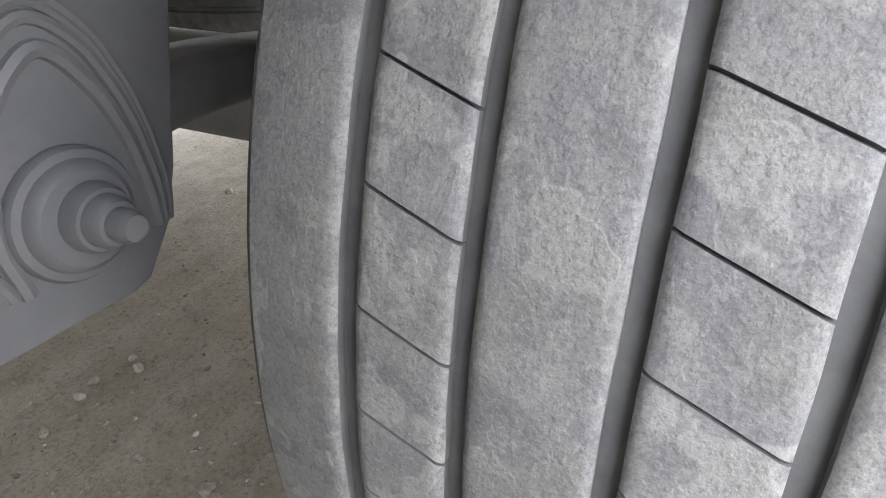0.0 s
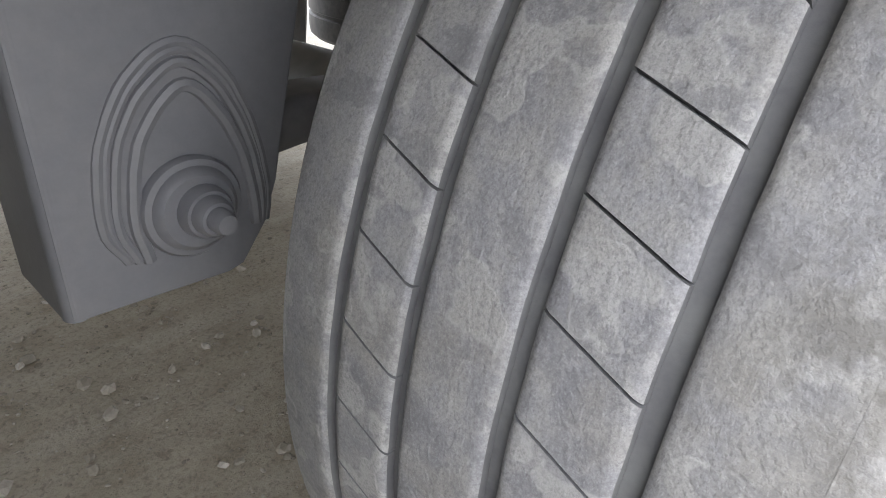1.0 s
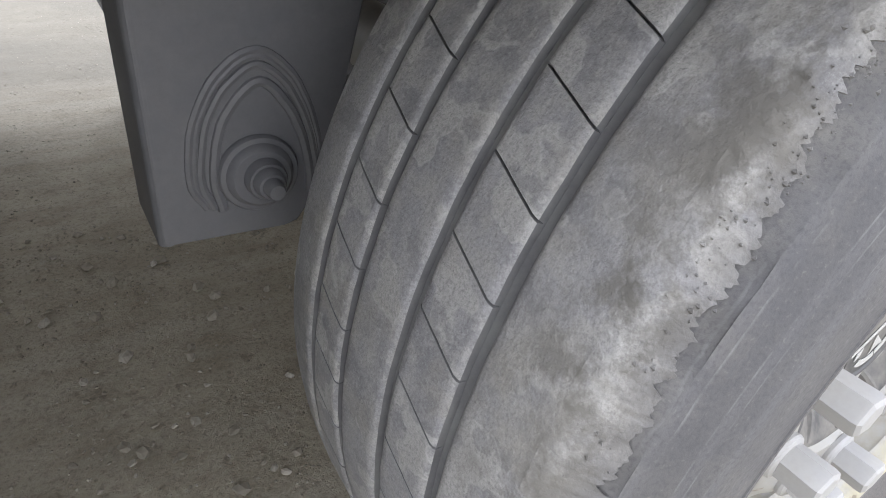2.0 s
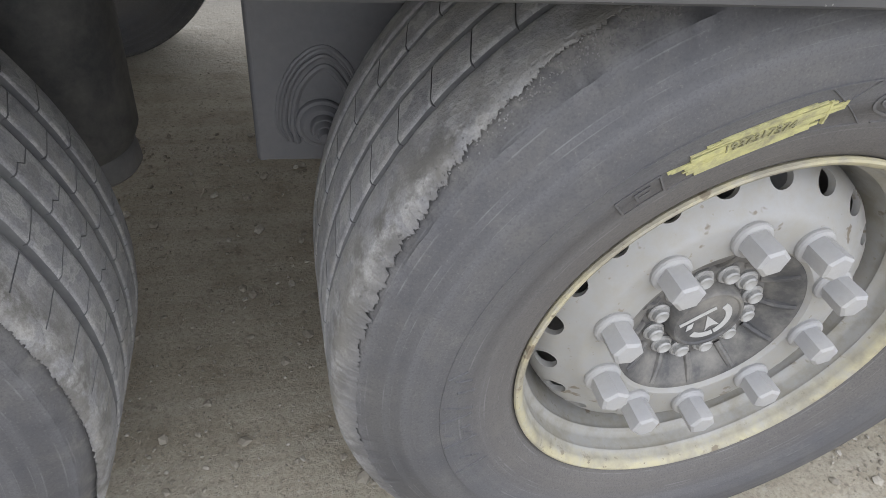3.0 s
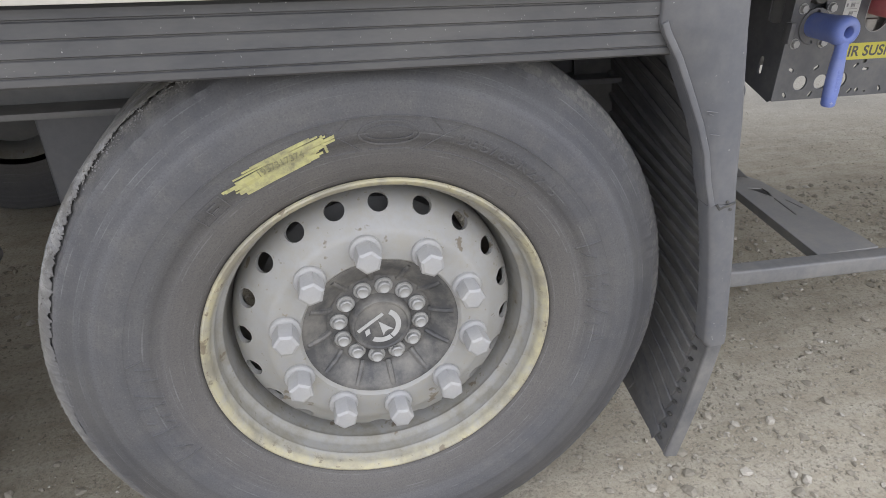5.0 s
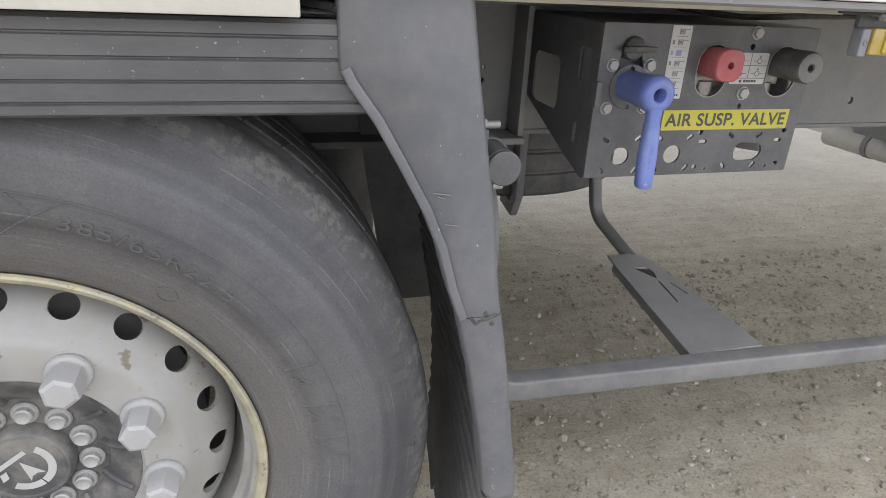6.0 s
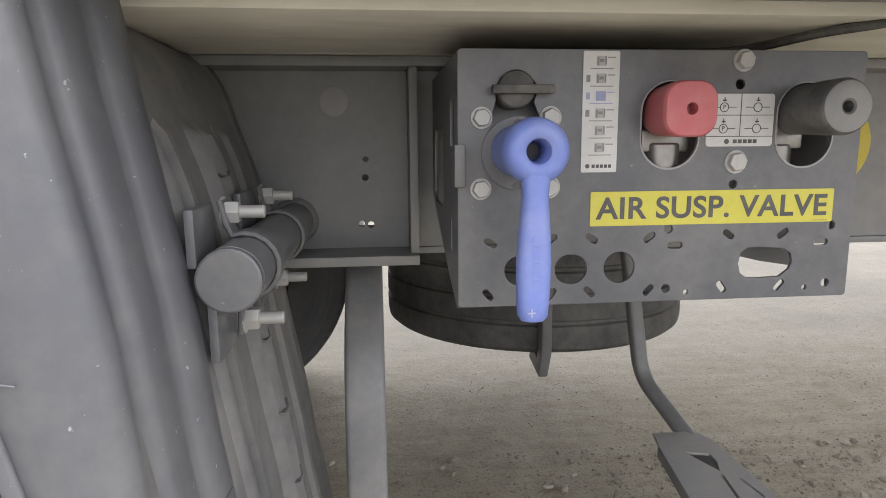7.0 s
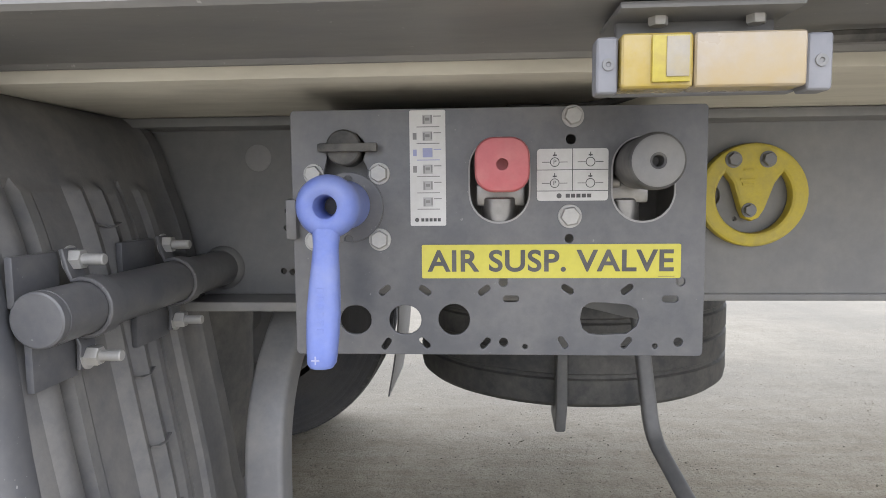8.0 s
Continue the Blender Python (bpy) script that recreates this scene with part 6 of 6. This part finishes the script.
def build_labels():
    ys = PY - 0.0004
    t = thing("warning_label", (1.033, PY, 0.933), "yellow label lettered AIR SUSP. VALVE in dark print", "label")
    part_mesh("label_film", flat_sheet(0.9155, 1.1515, 0.9175, 0.9488, ys), M_YLABEL, t)
    me = text_mesh("AIR SUSP. VALVE", 0.0272, 0.0001, 1.05, 0.0006)
    xs = [v.co.x for v in me.vertices]
    s = 0.2245 / (max(xs) - min(xs))
    zs = [v.co.y for v in me.vertices]
    mid = (max(zs) + min(zs)) / 2
    h = 0.0205 / (max(zs) - min(zs))
    for v in me.vertices:
        v.co.x, v.co.y = v.co.x * s, (v.co.y - mid) * h
    me.transform(Matrix.Translation((1.0335, 0, 0.9337)) @ Matrix.Translation((0, ys - 0.0005, 0)) @ FACING)
    part_mesh("lettering", me, M_INK, t, "dark capital letters")
    bm = box(bmesh.new(), 1.131, 1.146, ys - 0.0006, ys, 0.9190, 0.9194, 0)
    part("small_print", bm, M_INK, t)

    t = thing("instruction_sticker", (0.922, PY, 1.02), "white instruction sticker with small lever pictograms", "sticker")
    x0, x1, z0, z1 = 0.9055, 0.9385, 0.9665, 1.0720
    part_mesh("sticker_film", flat_sheet(x0, x1, z0, z1, ys), M_STICKER, t)
    rng = random.Random(4)
    for k in range(6):
        zc = z1 - 0.0085 - 0.0150 * k
        bm = bmesh.new()
        blue = k in (2,)
        box(bm, 0.9175, 0.9265, ys - 0.0006, ys, zc - 0.0042, zc + 0.0042, 0)
        part("pictogram", bm, M_BLUEINK if blue else M_NUT, t)
        bm = bmesh.new()
        box(bm, 0.9200, 0.9240, ys - 0.0009, ys, zc - 0.0010, zc + 0.0016, 0)
        box(bm, 0.9180, 0.9195, ys - 0.0009, ys, zc - 0.0038, zc + 0.0030, 0)
        box(bm, 0.9250, 0.9262, ys - 0.0009, ys, zc - 0.0030, zc + 0.0038, 0)
        box(bm, 0.9275, 0.9345, ys - 0.0006, ys, zc + 0.0025, zc + 0.0034, 0)
        if k in (1, 2, 3):
            box(bm, 0.9085, 0.9120, ys - 0.0006, ys, zc - 0.003, zc + 0.003, 0)
        box(bm, 0.9120, 0.9330, ys - 0.0006, ys, zc - 0.0070, zc - 0.0062, 0)
        part("pictogram_outline", bm, M_BLUEINK if k in (2,) else M_GALV, t)
    bm = bmesh.new()
    for k in range(5):
        box(bm, 0.9155 + k * 0.0038, 0.9183 + k * 0.0038, ys - 0.0006, ys, 0.9705, 0.9735, 0)
    lathe(bm, [(0, 0.0), (0, 0.0020), (0.0006, 0.0020), (0.0006, 0)], (0.9115, ys, 0.972), (0, -1, 0), 14)
    part("maker_mark", bm, M_INK, t)

    t = thing("valve_symbol_sticker", (1.056, PY, 1.012), "white sticker with four valve symbols", "sticker")
    x0, x1, z0, z1 = 1.0215, 1.0855, 0.9885, 1.0355
    part_mesh("sticker_film", flat_sheet(x0, x1, z0, z1, ys, 0.003), M_STICKER, t)
    bm = bmesh.new()
    xm, zm, zl = (x0 + x1) / 2, 1.0165, 0.9975
    for xa, xb, za, zb in ((xm - 0.0003, xm + 0.0003, zl, z1), (x0, x1, zm - 0.0003, zm + 0.0003), (x0, x1, zl - 0.0003, zl + 0.0003)):
        box(bm, xa, xb, ys - 0.0006, ys, za, zb, 0)
    part("divider", bm, M_INK, t)
    for cxx in ((x0 + xm) / 2, (xm + x1) / 2):
        for czz in (1.0235, 1.0045):
            bm = bmesh.new()
            lathe(bm, [(0, 0.0036), (0, 0.0043), (0.0006, 0.0043), (0.0006, 0.0036), (0, 0.0036)], (cxx, ys, czz), (0, -1, 0), 18)
            box(bm, cxx - 0.0115, cxx - 0.0045, ys - 0.0006, ys, czz - 0.0003, czz + 0.0003, 0)
            box(bm, cxx + 0.0045, cxx + 0.0115, ys - 0.0006, ys, czz - 0.0003, czz + 0.0003, 0)
            box(bm, cxx - 0.0004, cxx + 0.0004, ys - 0.0006, ys, czz + 0.0052, czz + 0.0090, 0)
            box(bm, cxx - 0.0018, cxx + 0.0018, ys - 0.0006, ys, czz + 0.0056, czz + 0.0068, 0)
            sym = part("valve_symbol", bm, M_INK, t)
            if cxx < xm:
                me = text_mesh("P", 0.0058, 0.0001)
                me.transform(Matrix.Translation((cxx, ys - 0.0006, czz)) @ FACING)
                part_mesh("symbol_letter", me, M_INK, sym, "small letter P")
    bm = bmesh.new()
    for k in range(5):
        box(bm, 1.0475 + k * 0.0048, 1.0512 + k * 0.0048, ys - 0.0006, ys, 0.9913, 0.9948, 0)
    lathe(bm, [(0, 0.0), (0, 0.0023), (0.0006, 0.0023), (0.0006, 0)], (1.0415, ys, 0.993), (0, -1, 0), 14)
    part("maker_mark", bm, M_INK, t)


build_panel()
build_lever()
build_isolator()
build_knobs()
build_labels()


# ------------------------------------------------------------ hook, lamp, cable
def build_hook():
    t = thing("tie_down_ring", (1.315, 0.42, 0.925), "worn yellow steel tie-down ring bolted to the chassis", "ring")
    c = Vector((1.3130, 0.0, 0.9905))
    R = 0.0655
    outer = []
    for k in range(48):
        a = math.tau * k / 48
        r = R * (1.0 + 0.035 * abs(math.cos(a)) ** 3)
        outer.append((c.x + r * math.cos(a), c.z + r * math.sin(a)))
    hole = []
    for k in range(40):
        a = radians(140 + 260 * k / 39)
        hole.append((c.x + 0.0465 * math.cos(a), c.z - 0.002 + 0.0465 * math.sin(a)))
    hole += [(c.x + 0.0260, c.z + 0.0150), (c.x + 0.0140, c.z - 0.0180), (c.x + 0.0070, c.z - 0.0290), (c.x - 0.0020, c.z - 0.0330), (c.x - 0.0110, c.z - 0.0290), (c.x - 0.0160, c.z - 0.0180), (c.x - 0.0260, c.z + 0.0150)]
    me = upright(plate_mesh(outer, [hole], 0.018, 0.004), 0.4095)
    part_mesh("ring_body", me, M_YHOOK, t)
    for dx, dz, r in ((-0.0265, 0.0445, 0.0085), (0.0155, 0.0445, 0.0085), (-0.0060, -0.0190, 0.0075)):
        bm = bmesh.new()
        hexagon(bm, (c.x + dx, 0.4005, c.z + dz), (0, -1, 0), r, 0.006, start=dx * 90)
        lathe(bm, [(0, 0), (0, r * 1.25), (0.0015, r * 1.22), (0.0015, 0)], (c.x + dx, 0.401, c.z + dz), (0, -1, 0), 20)
        part("ring_bolt", bm, M_STEEL, t, "dark hexagon bolt")
    bm = bmesh.new()
    for dx, dz, w in ((-0.008, 0.030, 0.012), (-0.009, 0.018, 0.018), (-0.008, 0.012, 0.014)):
        box(bm, c.x + dx - w / 2, c.x + dx + w / 2, 0.399, 0.4015, c.z + dz, c.z + dz + 0.003, 0.0005)
    part("cast_mark", bm, M_YHOOK, t)
    return t


def build_marker_lamp():
    t = thing("side_marker_lamp", (1.104, -0.02, 1.055), "amber side marker lamp with grey end brackets", "lamp")
    z0, z1 = 1.0555, 1.0885
    for x0, x1, xs in ((1.0395, 1.0525, 1.0465), (1.1605, 1.1755, 1.1685)):
        bm = box(bmesh.new(), x0, x1, -0.030, -0.013, z0 - 0.0015, z1 - 0.001, 0.003, 3)
        b = part("end_bracket", bm, M_LAMPEND, t)
        bm = bmesh.new()
        lathe(bm, [(0, 0), (0, 0.0038), (0.0012, 0.0036), (0.0012, 0.0016), (0.0004, 0.0012), (0.0004, 0)], (xs, -0.0298, 1.0712), (0, -1, 0), 18)
        part("screw", bm, M_STEEL, b)
    part("lamp_base", box(bmesh.new(), 1.050, 1.162, -0.014, -0.003, z0, z1 - 0.001, 0.002), M_LAMPEND, t)
    part("amber_lens", box(bmesh.new(), 1.0535, 1.095, -0.0335, -0.0095, z0 + 0.001, z1, 0.003, 3), M_AMBER, t, "dirty amber lens")
    part("faded_lens", box(bmesh.new(), 1.0955, 1.1595, -0.0335, -0.0095, z0 + 0.001, z1, 0.003, 3), M_AMBERPALE, t, "faded pale amber lens")
    part("reflector", box(bmesh.new(), 1.0705, 1.0925, -0.0362, -0.033, z0 + 0.004, z1 - 0.002, 0.0012), M_LENSYEL, t, "yellow edged inner window")
    part("reflector_window", box(bmesh.new(), 1.0785, 1.0915, -0.0372, -0.0358, z0 + 0.007, z1 - 0.003, 0.0006), M_LENSWIN, t)
    bm = bmesh.new()
    box(bm, 1.052, 1.157, -0.036, 0.030, 1.1015, 1.1060, 0.002)
    box(bm, 1.056, 1.153, -0.004, 0.003, 1.086, 1.103, 0.002)
    part("hanger_plate", bm, M_STEEL, t, "dark hanger plate under the beam")
    for x in (1.079, 1.137):
        bm = bmesh.new()
        hexagon(bm, (x, -0.015, 1.1018), (0, 0, -1), 0.0060, 0.0042)
        part("hanger_bolt", bm, M_BOLT, t)
    return t


def build_cable():
    pts = smoothline([(1.00, 0.30, 1.090), (1.08, 0.24, 1.083), (1.13, 0.17, 1.090), (1.17, 0.13, 1.094), (1.20, 0.06, 1.101), (1.26, 0.05, 1.103), (1.5, 0.05, 1.102)], 6)
    t = single("lamp_cable", sweep(bmesh.new(), pts, round_section(0.0045, 8)), M_CABLE, "black cable clipped under the floor edge", "cable")
    bm = box(bmesh.new(), 1.183, 1.198, 0.075, 0.095, 1.092, 1.110, 0.002)
    single("cable_clip", bm, M_TUBE, "small grey cable clip under the beam", "clip")


build_hook()
build_marker_lamp()
build_cable()


# ------------------------------------------------------------ side guard frame under the trailer
def build_side_guard():
    t = thing("side_guard_frame", (1.2, 0.33, 0.32), "grey tubular steel underrun frame with a flat foot plate", "frame")
    path = fillet([(0.703, 0.56, 0.852), (0.703, 0.47, 0.835), (0.703, 0.335, 0.735), (0.703, 0.325, 0.345), (2.0, 0.325, 0.302), (3.6, 0.325, 0.27)], 0.10, 8)
    part("bent_tube", sweep(bmesh.new(), path, rect_section(0.048, 0.046, 0.0065, 3), up=(0, 1, 0.02)), M_GALV, t)
    me = plate_mesh([(1.236, 0.3475), (1.436, 0.3475), (1.442, 0.42), (1.440, 0.84), (1.425, 0.89), (1.325, 0.89), (1.312, 0.83)], [[(1.352, 0.800), (1.402, 0.785), (1.400, 0.750), (1.386, 0.715), (1.374, 0.745)], slot(1.372, 0.640, 0.125, 0.006, 80), slot(1.414, 0.650, 0.07, 0.005, 96)], 0.006)
    me.transform(Matrix.Translation((0, 0, 0.3455)))
    foot = part_mesh("foot_plate", me, M_FOOT, t, "flat grey foot plate with a cut-out")
    bm = sweep(bmesh.new(), [(1.236, 0.349, 0.3355), (1.312, 0.83, 0.3355)], rect_section(0.004, 0.026, 0.001, 1), up=(0, 0, 1))
    part("plate_fold", bm, M_GALV, t)
    strut = fillet([(1.330, 1.13, 0.86), (1.380, 1.09, 0.405), (1.414, 0.865, 0.321), (1.375, 0.50, 0.317)], 0.055, 7)
    part("strut", sweep(bmesh.new(), strut, rect_section(0.036, 0.036, 0.010, 3), up=(0, 1, 0.1)), M_STEEL, t, "dark bent strut")
    me = plate_mesh(rounded(-0.0145, 0.0145, -0.045, 0.045, 0.001, 2), [], 0.0008, 0.0001)
    me.transform(Matrix.Translation((0.703, 0.3035, 0.505)) @ FACING)
    st = part_mesh("sticker", me, M_STICKER, t, "small white sticker on the tube")
    bm = bmesh.new()
    box(bm, 0.698, 0.710, 0.3022, 0.3031, 0.528, 0.531, 0)
    box(bm, 0.698, 0.710, 0.3022, 0.3031, 0.535, 0.538, 0)
    box(bm, 0.708, 0.711, 0.3022, 0.3031, 0.522, 0.540, 0)
    part("sticker_bars", bm, M_BLUEINK, st)
    return t


build_side_guard()


def build_spare():
    """Spare tyre lying flat in a carrier under the floor."""
    t = thing("spare_wheel", (1.28, 1.88, 0.40), "dark spare tyre lying flat in a carrier", "wheel")
    prof = [(0.02, 0.28), (0.0, 0.34), (0.0, 0.47), (0.008, 0.51), (0.022, 0.526), (0.045, 0.53), (0.09, 0.53), (0.095, 0.522), (0.105, 0.522), (0.11, 0.53), (0.17, 0.53), (0.175, 0.522), (0.185, 0.522), (0.19, 0.53),
            (0.25, 0.53), (0.255, 0.522), (0.265, 0.522), (0.27, 0.53), (0.30, 0.528), (0.33, 0.51), (0.36, 0.46), (0.36, 0.34), (0.34, 0.28), (0.02, 0.28)]
    bm = lathe(bmesh.new(), prof, (1.28, 1.88, 0.372), (0, 0, 1), 96)
    part("tyre", bm, M_BELLOWS, t, "dark rubber tyre")
    bm = lathe(bmesh.new(), [(0.05, 0.0), (0.05, 0.20), (0.03, 0.285), (0.06, 0.29), (0.08, 0.20), (0.08, 0)], (1.28, 1.88, 0.372), (0, 0, 1), 48)
    part("rim", bm, M_STEEL, t)
    bm = sweep(bmesh.new(), [(1.19, 1.325, 1.095), (1.19, 1.325, 0.40), (1.19, 1.345, 0.345), (1.19, 1.44, 0.366)], rect_section(0.055, 0.03, 0.006, 2), up=(1, 0, 0))
    part("carrier_strap", bm, M_STEEL, t, "dark folded carrier strap")
    return t


def build_hanger():
    """Suspension hanger: a folded steel box with a pivot bolt in a raised weld arch."""
    t = thing("suspension_hanger", (-0.52, 0.52, 0.53), "grey painted suspension hanger bracket with a large pivot bolt", "bracket")
    y = 0.512
    out = [(-0.600, 0.533), (-0.596, 0.529), (-0.470, 0.525), (-0.455, 0.529), (-0.430, 0.562), (-0.415, 0.60), (-0.381, 0.75), (-0.360, 0.852), (-0.600, 0.852)]
    me = upright(plate_mesh(out, [], 0.010, 0.003), y)
    part_mesh("front_plate", me, M_HANGER, t)
    part("side_wall", box(bmesh.new(), -0.604, -0.594, y + 0.002, y + 0.10, 0.528, 0.86, 0.003), M_HANGER, t)
    part("corner_fold", rod(bmesh.new(), (-0.594, y + 0.005, 0.5285), (-0.594, y + 0.005, 0.852), 0.0102, 20, 0.001), M_HANGER, t)
    part("head_plate", box(bmesh.new(), -0.62, -0.38, 0.40, 0.62, 0.838, 0.848, 0.002), M_STEEL, t)
    c = Vector((-0.4965, y - 0.005, 0.598))
    big = smoothline([(-0.552, 0, 0.566), (-0.566, 0, 0.600), (-0.557, 0, 0.660), (-0.530, 0, 0.706), (-0.491, 0, 0.727), (-0.455, 0, 0.700), (-0.434, 0, 0.650), (-0.426, 0, 0.600), (-0.430, 0, 0.566)], 5)
    small = smoothline([(-0.533, 0, 0.560), (-0.538, 0, 0.596), (-0.529, 0, 0.645), (-0.511, 0, 0.676), (-0.489, 0, 0.690), (-0.468, 0, 0.671), (-0.452, 0, 0.640), (-0.443, 0, 0.600), (-0.441, 0, 0.566)], 5)
    for k, f in enumerate((0.0, 0.17, 0.40, 0.86)):
        pts = [a.lerp(b, f) + Vector((0, y - 0.0030 - 0.0012 * math.sin(f * math.pi), 0)) for a, b in zip(big, small)]
        pts = [p + Vector((0.0009 * noise.noise(p * 60), 0.0012 * noise.noise(p * 25), 0.0009 * noise.noise(p * 45))) for p in pts]
        bm = sweep(bmesh.new(), pts, round_section((0.0050, 0.0040, 0.0046, 0.0062)[k], 8), up=(0, -1, 0))
        part("weld_bead", bm, M_HANGER, t)
    b = c
    bm = lathe(bmesh.new(), [(0.0, 0.043), (0.004, 0.043), (0.007, 0.041), (0.008, 0.036), (0.013, 0.034), (0.016, 0.030), (0.0165, 0.0)], b, (0, -1, 0), 40)
    boss = part("pivot_washer", bm, M_HANGER, t, "round dished pivot washer")
    bm = bmesh.new()
    b2 = b + Vector((0.002, -0.014, 0.001))
    lathe(bm, [(0.0, 0.0), (0.0, 0.0225), (0.010, 0.0215), (0.014, 0.0195), (0.014, 0)], b2, (0, -1, 0), 28)
    lathe(bm, [(0.012, 0.0), (0.012, 0.0170), (0.022, 0.0160), (0.0255, 0.0135), (0.0255, 0)], b2, (0, -1, 0), 24)
    lathe(bm, [(0.024, 0.0), (0.024, 0.0105), (0.036, 0.0100), (0.040, 0.0080), (0.040, 0)], b2, (0, -1, 0), 20)
    part("pivot_bolt", bm, M_HANGER, boss, "grey painted pivot bolt")
    bm = hexagon(bmesh.new(), (-0.435, y - 0.005, 0.845), (0, -1, 0), 0.012, 0.010)
    part("upper_bolt", bm, M_HANGER, t)
    return t


def build_running_gear():
    """Axle, trailing arm and air spring of each axle, in the shade below the floor."""
    for ax in (0.0, -1.31):
        t = thing("axle", (ax, 1.2, 0.52), "dark round trailer axle between the wheels", "axle")
        part("axle_tube", rod(bmesh.new(), (ax, 0.33, 0.52), (ax, 2.15, 0.52), 0.076, 28, 0.004), M_STEEL, t)
        bm = lathe(bmesh.new(), [(0, 0), (0, 0.07), (0.02, 0.085), (0.07, 0.085), (0.09, 0.07), (0.16, 0.06), (0.17, 0)], (ax + 0.11, 0.62, 0.645), (0.25, 1, 0.1), 32)
        part("brake_chamber", bm, M_STEEL, t, "dark brake chamber")
        t = thing("trailing_arm", (ax - 0.5, 0.6, 0.6), "grey forged suspension trailing arm", "suspension arm")
        pts = smoothline([(ax - 0.515, 0.575, 0.60), (ax - 0.36, 0.575, 0.635), (ax - 0.18, 0.575, 0.625), (ax - 0.02, 0.575, 0.60), (ax + 0.16, 0.575, 0.55), (ax + 0.36, 0.575, 0.50)], 6)
        part("arm", sweep(bmesh.new(), pts, rect_section(0.07, 0.05, 0.012, 3), up=(0, 0, 1)), M_TUBE, t)
        part("pivot_eye", rod(bmesh.new(), (ax - 0.515, 0.535, 0.60), (ax - 0.515, 0.615, 0.60), 0.055, 28, 0.004), M_TUBE, t)
        part("axle_saddle", box(bmesh.new(), ax - 0.09, ax + 0.09, 0.530, 0.620, 0.560, 0.640, 0.012), M_STEEL, t)
    for ax in (-1.31, 0.0):
        x = ax + (0.365 if ax < -1 else 0.415)
        t = thing("air_spring", (x, 0.665, 0.43), "dark rubber air spring on a round piston foot", "air spring", "air springs")
        bm = lathe(bmesh.new(), [(0.0, 0), (0.0, 0.105), (0.012, 0.122), (0.04, 0.134), (0.30, 0.140), (0.36, 0.142), (0.375, 0.125), (0.375, 0)], (x, 0.665, 0.475), (0, 0, 1), 56)
        part("bellows", bm, M_BELLOWS, t)
        bm = lathe(bmesh.new(), [(0.0, 0), (0.0, 0.090), (0.010, 0.097), (0.045, 0.093), (0.06, 0.08), (0.06, 0)], (x + 0.03, 0.665, 0.43), (0, 0, 1), 40)
        part("piston_foot", bm, M_TUBE, t)


build_spare()
build_hanger()
build_running_gear()


def build_far_things():
    """Crosswise support frame past the panel, under the front of the trailer."""
    t = thing("cross_frame", (3.3, 1.6, 0.37), "pale crosswise support frame under the trailer", "frame")
    part("back_panel", box(bmesh.new(), 3.335, 3.35, 0.75, 2.45, 0.40, 1.09, 0.004), M_CREAM, t)
    bm = lathe(bmesh.new(), [(0, 0), (0, 0.055), (0.004, 0.06), (1.246, 0.06), (1.25, 0.055), (1.25, 0)], (3.275, 0.75, 0.425), (0, 1, 0), 32)
    tube = part("lower_tube", bm, M_CREAM, t)
    part("band", lathe(bmesh.new(), [(0, 0.060), (0, 0.064), (0.03, 0.064), (0.03, 0.060)], (3.275, 1.72, 0.425), (0, 1, 0), 32), M_GALV, tube)
    part("brace", sweep(bmesh.new(), [(3.32, 2.22, 0.66), (3.32, 1.98, 0.40)], rect_section(0.045, 0.02, 0.003, 1), up=(1, 0, 0)), M_RIM, t, "slanted flat brace")
    part("upright", box(bmesh.new(), 3.29, 3.334, 1.90, 1.95, 0.40, 1.09, 0.004), M_CREAM, t)
    t = thing("toolbox", (3.2, 1.2, 0.50), "dark box slung under the trailer", "box")
    part("body", box(bmesh.new(), 3.10, 3.32, 0.80, 1.72, 0.50, 0.96, 0.01), M_STEEL, t)
    part("strap", box(bmesh.new(), 3.16, 3.19, 0.79, 1.73, 0.49, 1.09, 0.004), M_TUBE, t)


build_far_things()
